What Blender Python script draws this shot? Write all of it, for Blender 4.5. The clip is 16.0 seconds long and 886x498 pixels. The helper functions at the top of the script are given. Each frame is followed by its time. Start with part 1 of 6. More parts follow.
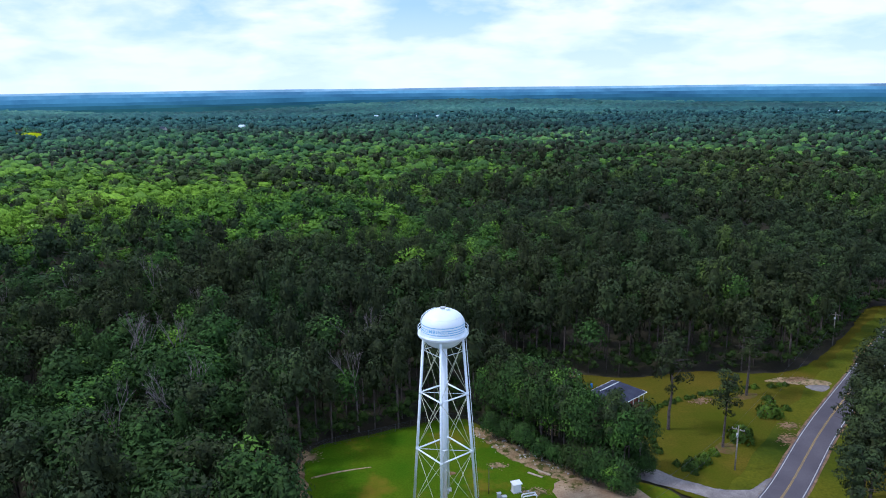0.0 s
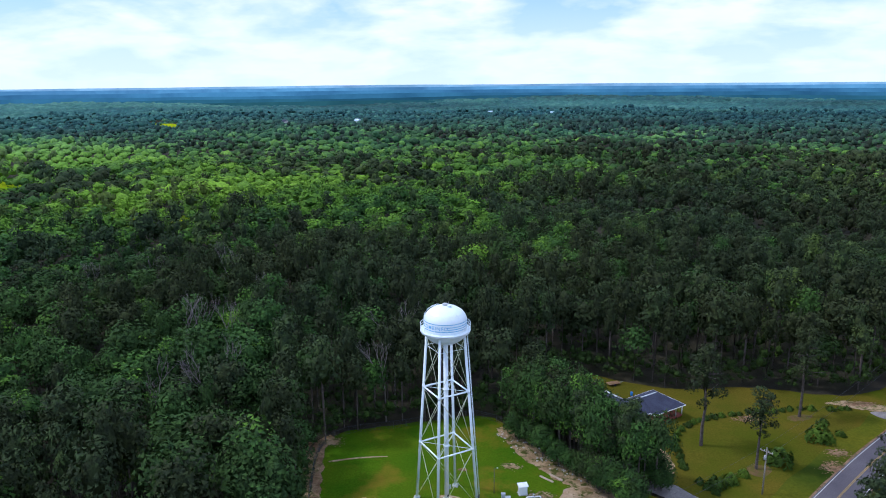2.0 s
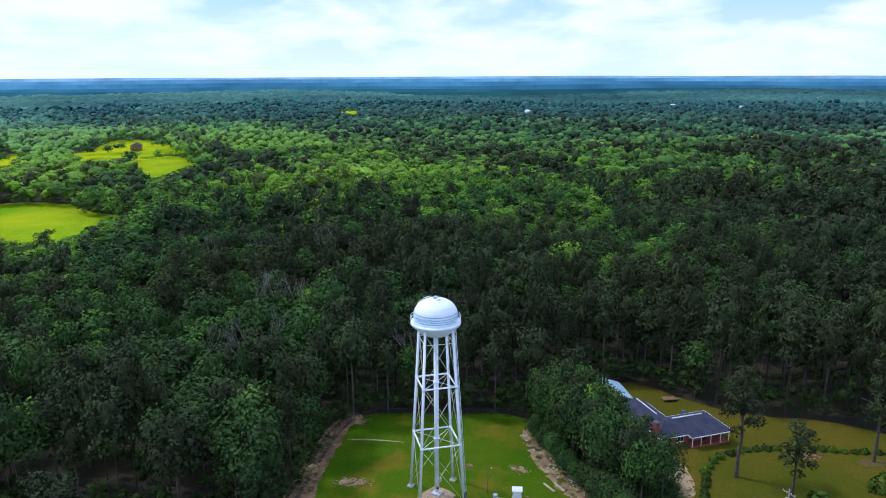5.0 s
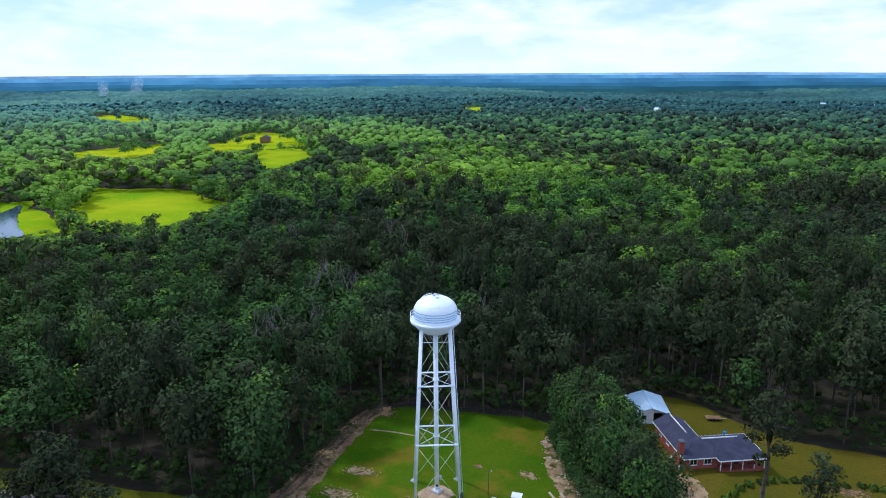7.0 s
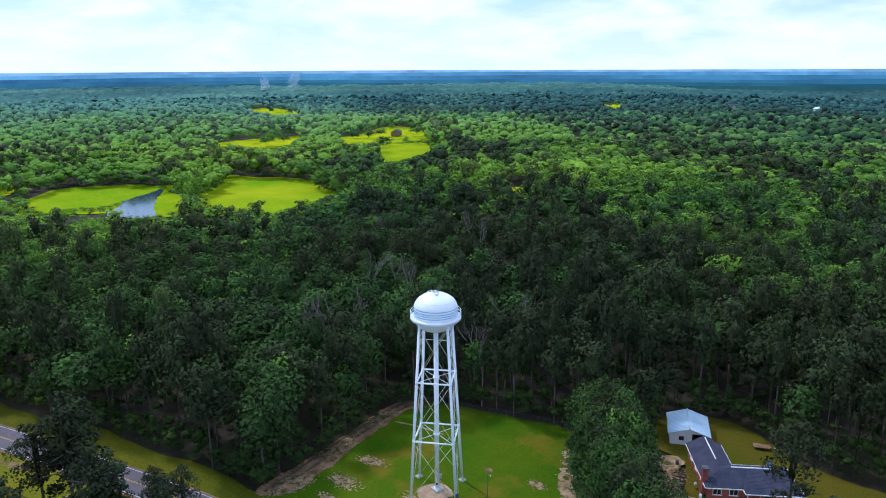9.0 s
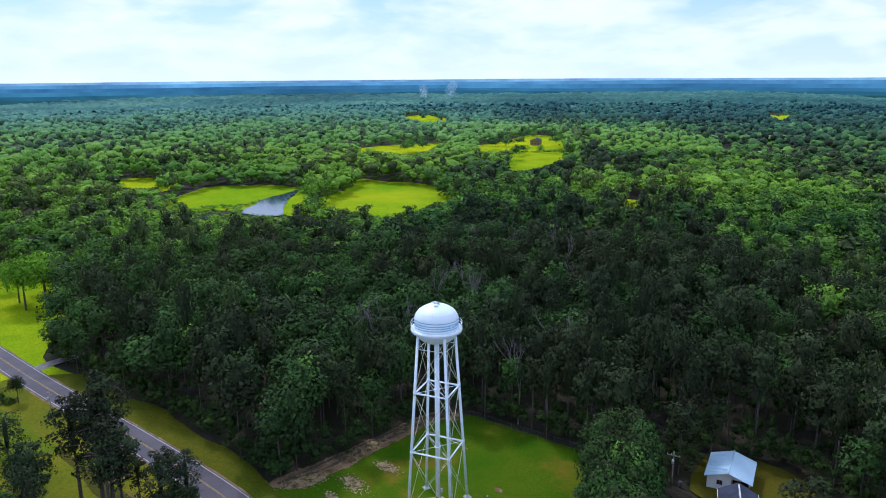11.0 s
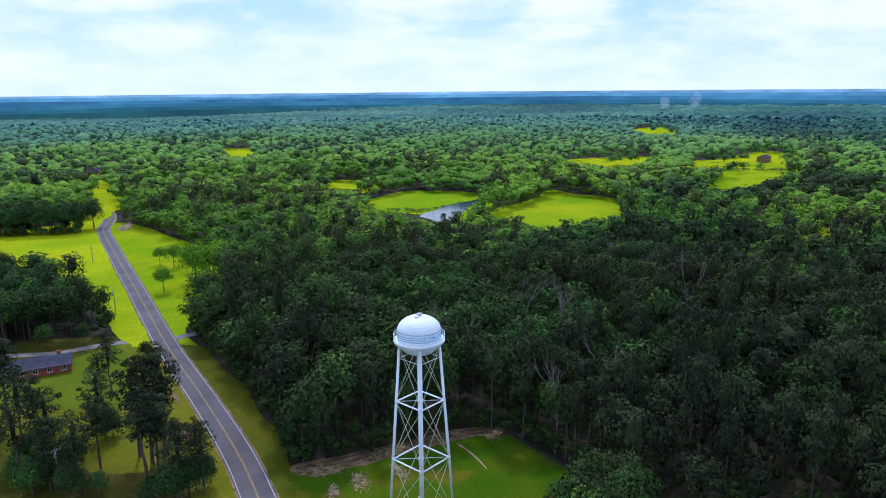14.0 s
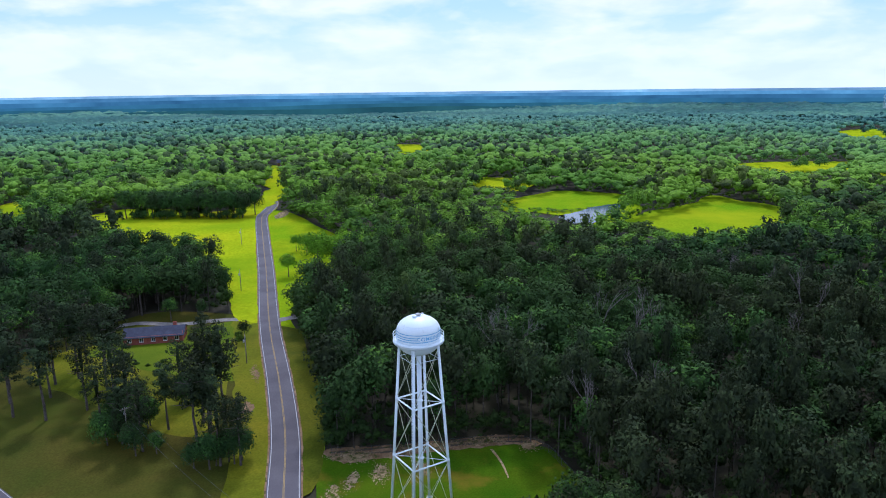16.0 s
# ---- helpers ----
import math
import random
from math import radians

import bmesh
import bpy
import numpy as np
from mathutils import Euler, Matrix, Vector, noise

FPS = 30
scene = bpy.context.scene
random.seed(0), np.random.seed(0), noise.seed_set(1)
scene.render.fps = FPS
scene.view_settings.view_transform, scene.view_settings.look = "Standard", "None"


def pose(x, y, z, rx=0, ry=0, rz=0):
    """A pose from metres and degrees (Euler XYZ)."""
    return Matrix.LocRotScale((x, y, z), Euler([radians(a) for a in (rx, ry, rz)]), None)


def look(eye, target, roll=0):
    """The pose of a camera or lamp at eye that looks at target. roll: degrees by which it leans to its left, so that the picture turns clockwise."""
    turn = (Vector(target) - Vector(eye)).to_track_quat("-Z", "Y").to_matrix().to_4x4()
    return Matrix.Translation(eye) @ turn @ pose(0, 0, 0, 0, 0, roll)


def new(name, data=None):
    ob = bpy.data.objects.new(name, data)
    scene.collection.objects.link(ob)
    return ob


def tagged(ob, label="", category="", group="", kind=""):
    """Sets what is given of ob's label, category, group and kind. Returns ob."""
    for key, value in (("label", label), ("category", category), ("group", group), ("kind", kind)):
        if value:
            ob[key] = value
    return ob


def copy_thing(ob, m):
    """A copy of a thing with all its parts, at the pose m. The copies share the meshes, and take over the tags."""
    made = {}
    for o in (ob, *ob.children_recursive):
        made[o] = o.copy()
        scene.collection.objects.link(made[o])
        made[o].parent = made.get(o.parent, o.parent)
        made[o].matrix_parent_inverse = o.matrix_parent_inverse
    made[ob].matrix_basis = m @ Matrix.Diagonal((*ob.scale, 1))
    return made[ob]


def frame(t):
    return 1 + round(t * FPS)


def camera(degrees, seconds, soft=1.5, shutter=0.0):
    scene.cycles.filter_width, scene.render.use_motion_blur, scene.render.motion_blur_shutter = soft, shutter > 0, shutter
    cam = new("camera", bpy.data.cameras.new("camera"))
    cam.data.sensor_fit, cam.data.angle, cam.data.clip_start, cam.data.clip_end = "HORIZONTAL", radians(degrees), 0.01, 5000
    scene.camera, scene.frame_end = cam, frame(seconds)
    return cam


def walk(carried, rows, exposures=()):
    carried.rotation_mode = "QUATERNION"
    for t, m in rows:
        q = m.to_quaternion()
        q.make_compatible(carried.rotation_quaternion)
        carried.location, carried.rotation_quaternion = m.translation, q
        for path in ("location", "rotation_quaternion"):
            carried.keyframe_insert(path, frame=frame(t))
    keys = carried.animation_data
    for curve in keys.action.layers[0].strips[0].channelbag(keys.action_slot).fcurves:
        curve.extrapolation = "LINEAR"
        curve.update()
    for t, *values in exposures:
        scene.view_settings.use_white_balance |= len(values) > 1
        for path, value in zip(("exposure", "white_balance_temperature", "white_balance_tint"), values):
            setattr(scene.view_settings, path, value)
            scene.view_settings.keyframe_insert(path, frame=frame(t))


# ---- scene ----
cam = camera(63.7, 16.0, soft=1.05)
PATH = [
    (0, (0.356, 2.057, 77.565), (0.338, 4.004, 77.109), -0.7),
    (0.5, (4.907, 2.061, 77.644), (4.81, 4.006, 77.188), -0.7),
    (1, (9.56, 2.127, 77.707), (9.377, 4.065, 77.248), -0.5),
    (1.5, (14.314, 2.393, 77.763), (14.052, 4.321, 77.301), -0.5),
    (2, (19.196, 2.897, 77.802), (18.851, 4.811, 77.338), -0.5),
    (2.5, (24.22, 3.638, 77.81), (23.798, 5.536, 77.344), -0.6),
    (3, (29.275, 4.686, 77.815), (28.775, 6.565, 77.346), -0.5),
    (3.5, (34.266, 6.126, 77.813), (33.686, 7.981, 77.341), -0.4),
    (4, (39.194, 8.089, 77.8), (38.534, 9.915, 77.323), -0.3),
    (6.5, (62.907, 21.033, 77.859), (61.843, 22.654, 77.368), -0.3),
    (7, (67.353, 24.135, 77.838), (66.214, 25.704, 77.345), -0.3),
    (7.5, (71.774, 27.784, 77.782), (70.559, 29.294, 77.287), -0.3),
    (8, (76.061, 31.827, 77.689), (74.773, 33.274, 77.193), -0.3),
    (8.5, (80.137, 36.194, 77.584), (78.776, 37.571, 77.085), -0.3),
    (9, (84.0, 40.879, 77.485), (82.563, 42.177, 76.984), -0.3),
    (9.2, (85.438, 42.899, 77.476), (83.97, 44.161, 76.973), -0.4),
    (11.3, (99.399, 65.772, 77.529), (97.668, 66.663, 77.069), -0.4),
    (11.5, (100.612, 68.068, 77.529), (98.86, 68.922, 77.082), -0.4),
    (12, (103.384, 74.099, 77.527), (101.586, 74.858, 77.088), -0.3),
    (12.5, (105.897, 80.409, 77.524), (104.058, 81.059, 77.084), -0.4),
    (13, (108.009, 87.101, 77.537), (106.134, 87.641, 77.096), -0.4),
    (13.5, (109.695, 94.2, 77.568), (107.792, 94.63, 77.125), -0.4),
    (14, (110.892, 101.596, 77.605), (108.968, 101.912, 77.16), -0.5),
    (14.5, (111.557, 109.159, 77.644), (109.617, 109.352, 77.198), -0.5),
    (15, (111.696, 116.797, 77.688), (109.747, 116.858, 77.242), -0.6),
    (15.5, (111.471, 124.431, 77.728), (109.523, 124.357, 77.281), -0.7),
    (16, (111.046, 132.057, 77.784), (109.107, 131.85, 77.338), -0.7),
]
walk(cam, [(t, look(eye, target, roll)) for t, eye, target, roll in PATH], exposures=((0.0, 0.04, 5400, 22), (9.2, 0.08, 5400, 22), (11.5, -0.03, 5400, 22), (16.0, -0.05, 5400, 22)))

# ---------------------------------------------------------------- world, sun
SUN_ELEV, SUN_AZ = radians(53), radians(265)      # clockwise from north (+y)
world = bpy.data.worlds.new("sky")
scene.world = world
world.use_nodes = True
wn, wl = world.node_tree.nodes, world.node_tree.links
wn.clear()
w_out = wn.new("ShaderNodeOutputWorld")
w_bg = wn.new("ShaderNodeBackground")
w_bg.inputs["Strength"].default_value = 0.1
sky = wn.new("ShaderNodeTexSky")
sky.sky_type, sky.sun_disc = "NISHITA", False
sky.sun_elevation, sky.sun_rotation = SUN_ELEV, SUN_AZ
sky.air_density, sky.dust_density, sky.ozone_density = 1.0, 0.6, 1.5
w_co = wn.new("ShaderNodeTexCoord")
w_sep = wn.new("ShaderNodeSeparateXYZ")
wl.new(w_co.outputs["Generated"], w_sep.inputs[0])


def w_math(op, a, b=None, clamp=False):
    n = wn.new("ShaderNodeMath")
    n.operation, n.use_clamp = op, clamp
    for i, v in enumerate((a, b)):
        if v is None:
            continue
        if isinstance(v, (int, float)):
            n.inputs[i].default_value = v
        else:
            wl.new(v, n.inputs[i])
    return n.outputs[0]


# clouds lie on a flat deck: the direction is spread out by its height
w_up = w_math("ADD", w_math("MAXIMUM", w_sep.outputs["Z"], 0.0), 0.26)
w_vec = wn.new("ShaderNodeCombineXYZ")
wl.new(w_math("DIVIDE", w_sep.outputs["X"], w_up), w_vec.inputs[0])
wl.new(w_math("DIVIDE", w_sep.outputs["Y"], w_up), w_vec.inputs[1])
w_noise = wn.new("ShaderNodeTexNoise")
w_noise.inputs["Scale"].default_value = 1.9
w_noise.inputs["Detail"].default_value = 7
w_noise.inputs["Roughness"].default_value = 0.52
w_noise.inputs["Distortion"].default_value = 0.15
wl.new(w_vec.outputs[0], w_noise.inputs["Vector"])
w_ramp = wn.new("ShaderNodeValToRGB")
w_ramp.color_ramp.elements[0].position, w_ramp.color_ramp.elements[1].position = 0.39, 0.56
wl.new(w_noise.outputs["Fac"], w_ramp.inputs[0])
w_n2 = wn.new("ShaderNodeTexNoise")
w_n2.inputs["Scale"].default_value = 4.2
w_n2.inputs["Detail"].default_value = 5
wl.new(w_vec.outputs[0], w_n2.inputs["Vector"])
w_cc = wn.new("ShaderNodeValToRGB")
w_cc.color_ramp.elements[0].position, w_cc.color_ramp.elements[0].color = 0.34, (9.0, 10.0, 11.0, 1)
w_cc.color_ramp.elements[1].position, w_cc.color_ramp.elements[1].color = 0.56, (10.5, 10.9, 11.2, 1)
wl.new(w_n2.outputs["Fac"], w_cc.inputs[0])
w_mix = wn.new("ShaderNodeMix")
w_mix.data_type = "RGBA"
wl.new(w_math("MULTIPLY", w_ramp.outputs[0], 0.95), w_mix.inputs["Factor"])
w_lift = wn.new("ShaderNodeMix")                   # thin veil over the blue
w_lift.data_type = "RGBA"
w_lift.inputs["Factor"].default_value = 0.55
wl.new(sky.outputs[0], w_lift.inputs["A"])
w_lift.inputs["B"].default_value = (5.6, 8.9, 11.4, 1)
wl.new(w_lift.outputs["Result"], w_mix.inputs["A"])
wl.new(w_cc.outputs[0], w_mix.inputs["B"])
w_veil = wn.new("ShaderNodeMix")                   # pale haze low over the horizon
w_veil.data_type = "RGBA"
wl.new(w_math("MULTIPLY", w_math("SUBTRACT", 1.0, w_math("MULTIPLY", w_sep.outputs["Z"], 10.0), True), 0.7), w_veil.inputs["Factor"])
wl.new(w_mix.outputs["Result"], w_veil.inputs["A"])
w_veil.inputs["B"].default_value = (9.4, 10.7, 11.4, 1)
wl.new(w_veil.outputs["Result"], w_bg.inputs["Color"])
wl.new(w_bg.outputs[0], w_out.inputs[0])

sun_dir = Vector((math.sin(SUN_AZ) * math.cos(SUN_ELEV), math.cos(SUN_AZ) * math.cos(SUN_ELEV), math.sin(SUN_ELEV)))
sun = new("sun", bpy.data.lights.new("sun", "SUN"))
sun.data.energy, sun.data.angle, sun.data.color = 2.1, radians(5.0), (1.0, 0.94, 0.80)
sun.matrix_world = look(sun_dir * 400, (0, 0, 0))

# ---------------------------------------------------------------- materials


def material(name, colour=(0.5, 0.5, 0.5), rough=0.8, metal=0.0, spec=0.3):
    m = bpy.data.materials.new(name)
    m.use_nodes = True
    b = m.node_tree.nodes["Principled BSDF"]
    b.inputs["Base Color"].default_value = (*colour, 1)
    b.inputs["Roughness"].default_value = rough
    b.inputs["Metallic"].default_value = metal
    b.inputs["Specular IOR Level"].default_value = spec
    return m, m.node_tree.nodes, m.node_tree.links, b


def noise_tex(nodes, links, scale, detail=4, rough=0.55, vec=None):
    n = nodes.new("ShaderNodeTexNoise")
    n.inputs["Scale"].default_value, n.inputs["Detail"].default_value = scale, detail
    n.inputs["Roughness"].default_value = rough
    if vec is None:
        g = nodes.new("ShaderNodeNewGeometry")
        vec = g.outputs["Position"]
    links.new(vec, n.inputs["Vector"])
    return n.outputs["Fac"]


def ramp(nodes, links, fac, stops):
    r = nodes.new("ShaderNodeValToRGB")
    els = r.color_ramp.elements
    while len(els) < len(stops):
        els.new(0.5)
    for e, (p, c) in zip(els, stops):
        e.position, e.color = p, (*c, 1)
    links.new(fac, r.inputs[0])
    return r.outputs[0]


def mixed(nodes, links, fac, a, b, blend="MIX"):
    n = nodes.new("ShaderNodeMix")
    n.data_type, n.blend_type = "RGBA", blend
    if isinstance(fac, (int, float)):
        n.inputs["Factor"].default_value = fac
    else:
        links.new(fac, n.inputs["Factor"])
    for key, v in (("A", a), ("B", b)):
        if isinstance(v, tuple):
            n.inputs[key].default_value = (*v, 1)
        else:
            links.new(v, n.inputs[key])
    return n.outputs["Result"]


def bump(nodes, links, b, height, strength, distance):
    n = nodes.new("ShaderNodeBump")
    n.inputs["Strength"].default_value, n.inputs["Distance"].default_value = strength, distance
    links.new(height, n.inputs["Height"])
    links.new(n.outputs[0], b.inputs["Normal"])


def rough_mat(name, c1, c2, s1, s2, rough=0.9, bump_d=0.05, spec=0.2, lo=0.35, hi=0.65, c3=None, grain=0.25, c3_scale=0.0, c3_at=(0.50, 0.68)):
    """Two-scale mottled surface in world metres."""
    m, n, l, b = material(name, c1, rough, 0, spec)
    big = ramp(n, l, noise_tex(n, l, s1, 5), [(lo, c1), (hi, c2)])
    fine = noise_tex(n, l, s2, 3)
    col = mixed(n, l, 1.0, big, ramp(n, l, fine, [(0.25, (1 - 1.1 * grain,) * 3), (0.75, (1 + 0.8 * grain,) * 3)]), "MULTIPLY")
    if c3:
        patch_f = ramp(n, l, noise_tex(n, l, c3_scale or s1 * 0.45, 6, 0.62), [(c3_at[0], (0, 0, 0)), (c3_at[1], (1, 1, 1))])
        col = mixed(n, l, patch_f, col, c3)
    l.new(col, b.inputs["Base Color"])
    if bump_d:
        bump(n, l, b, fine, 0.6, bump_d)
    return m


def leaf_mat(name, dark, light, warm):
    """Foliage: one tint a tree, blue distance haze painted in by an attribute, finer tint from leaf to leaf, some light
    coming through.
    """
    m, n, l, b = material(name, dark, 0.7, 0, 0.03)
    a = n.new("ShaderNodeAttribute")
    a.attribute_name = "tint"
    g = n.new("ShaderNodeNewGeometry")
    oi = n.new("ShaderNodeObjectInfo")
    add = n.new("ShaderNodeMath")
    add.operation = "ADD"
    l.new(a.outputs["Fac"], add.inputs[0])
    mul = n.new("ShaderNodeMath")
    mul.operation = "MULTIPLY"
    mul.inputs[1].default_value = 0.3
    l.new(oi.outputs["Random"], mul.inputs[0])
    l.new(mul.outputs[0], add.inputs[1])
    tree = ramp(n, l, add.outputs[0], [(0.0, dark), (0.5, light), (0.95, warm)])
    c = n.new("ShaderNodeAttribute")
    c.attribute_name = "far_haze"
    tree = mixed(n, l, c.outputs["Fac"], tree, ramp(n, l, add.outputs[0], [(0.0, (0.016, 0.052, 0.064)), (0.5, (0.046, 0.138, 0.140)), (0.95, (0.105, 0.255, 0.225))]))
    leaf = ramp(n, l, g.outputs["Random Per Island"], [(0.0, (0.84, 0.85, 0.87)), (1.0, (1.16, 1.15, 1.12))])
    col = mixed(n, l, 1.0, tree, leaf, "MULTIPLY")
    fine = ramp(n, l, noise_tex(n, l, 2.6, 3, 0.7), [(0.32, (0.80, 0.80, 0.84)), (0.68, (1.22, 1.20, 1.18))])
    col = mixed(n, l, 1.0, col, fine, "MULTIPLY")
    # random tufts, with purplish shade and yellow highlight tones painted into the colour
    tuft = ramp(n, l, noise_tex(n, l, 0.75, 2, 0.6), [(0.36, (0.76, 0.75, 0.88)), (0.64, (1.30, 1.28, 1.06))])
    col = mixed(n, l, 1.0, col, tuft, "MULTIPLY")
    region = ramp(n, l, noise_tex(n, l, 0.006, 3), [(0.35, (0.78, 0.86, 0.95)), (0.65, (1.2, 1.12, 1.0))])
    col = mixed(n, l, 1.0, col, region, "MULTIPLY")
    l.new(col, b.inputs["Base Color"])
    bump(n, l, b, noise_tex(n, l, 1.5, 4, 0.65), 0.6, 0.6)
    tr = n.new("ShaderNodeBsdfTranslucent")
    l.new(col, tr.inputs["Color"])
    ms = n.new("ShaderNodeMixShader")
    ms.inputs[0].default_value = 0.08
    l.new(b.outputs[0], ms.inputs[1])
    l.new(tr.outputs[0], ms.inputs[2])
    l.new(ms.outputs[0], n["Material Output"].inputs[0])
    return m


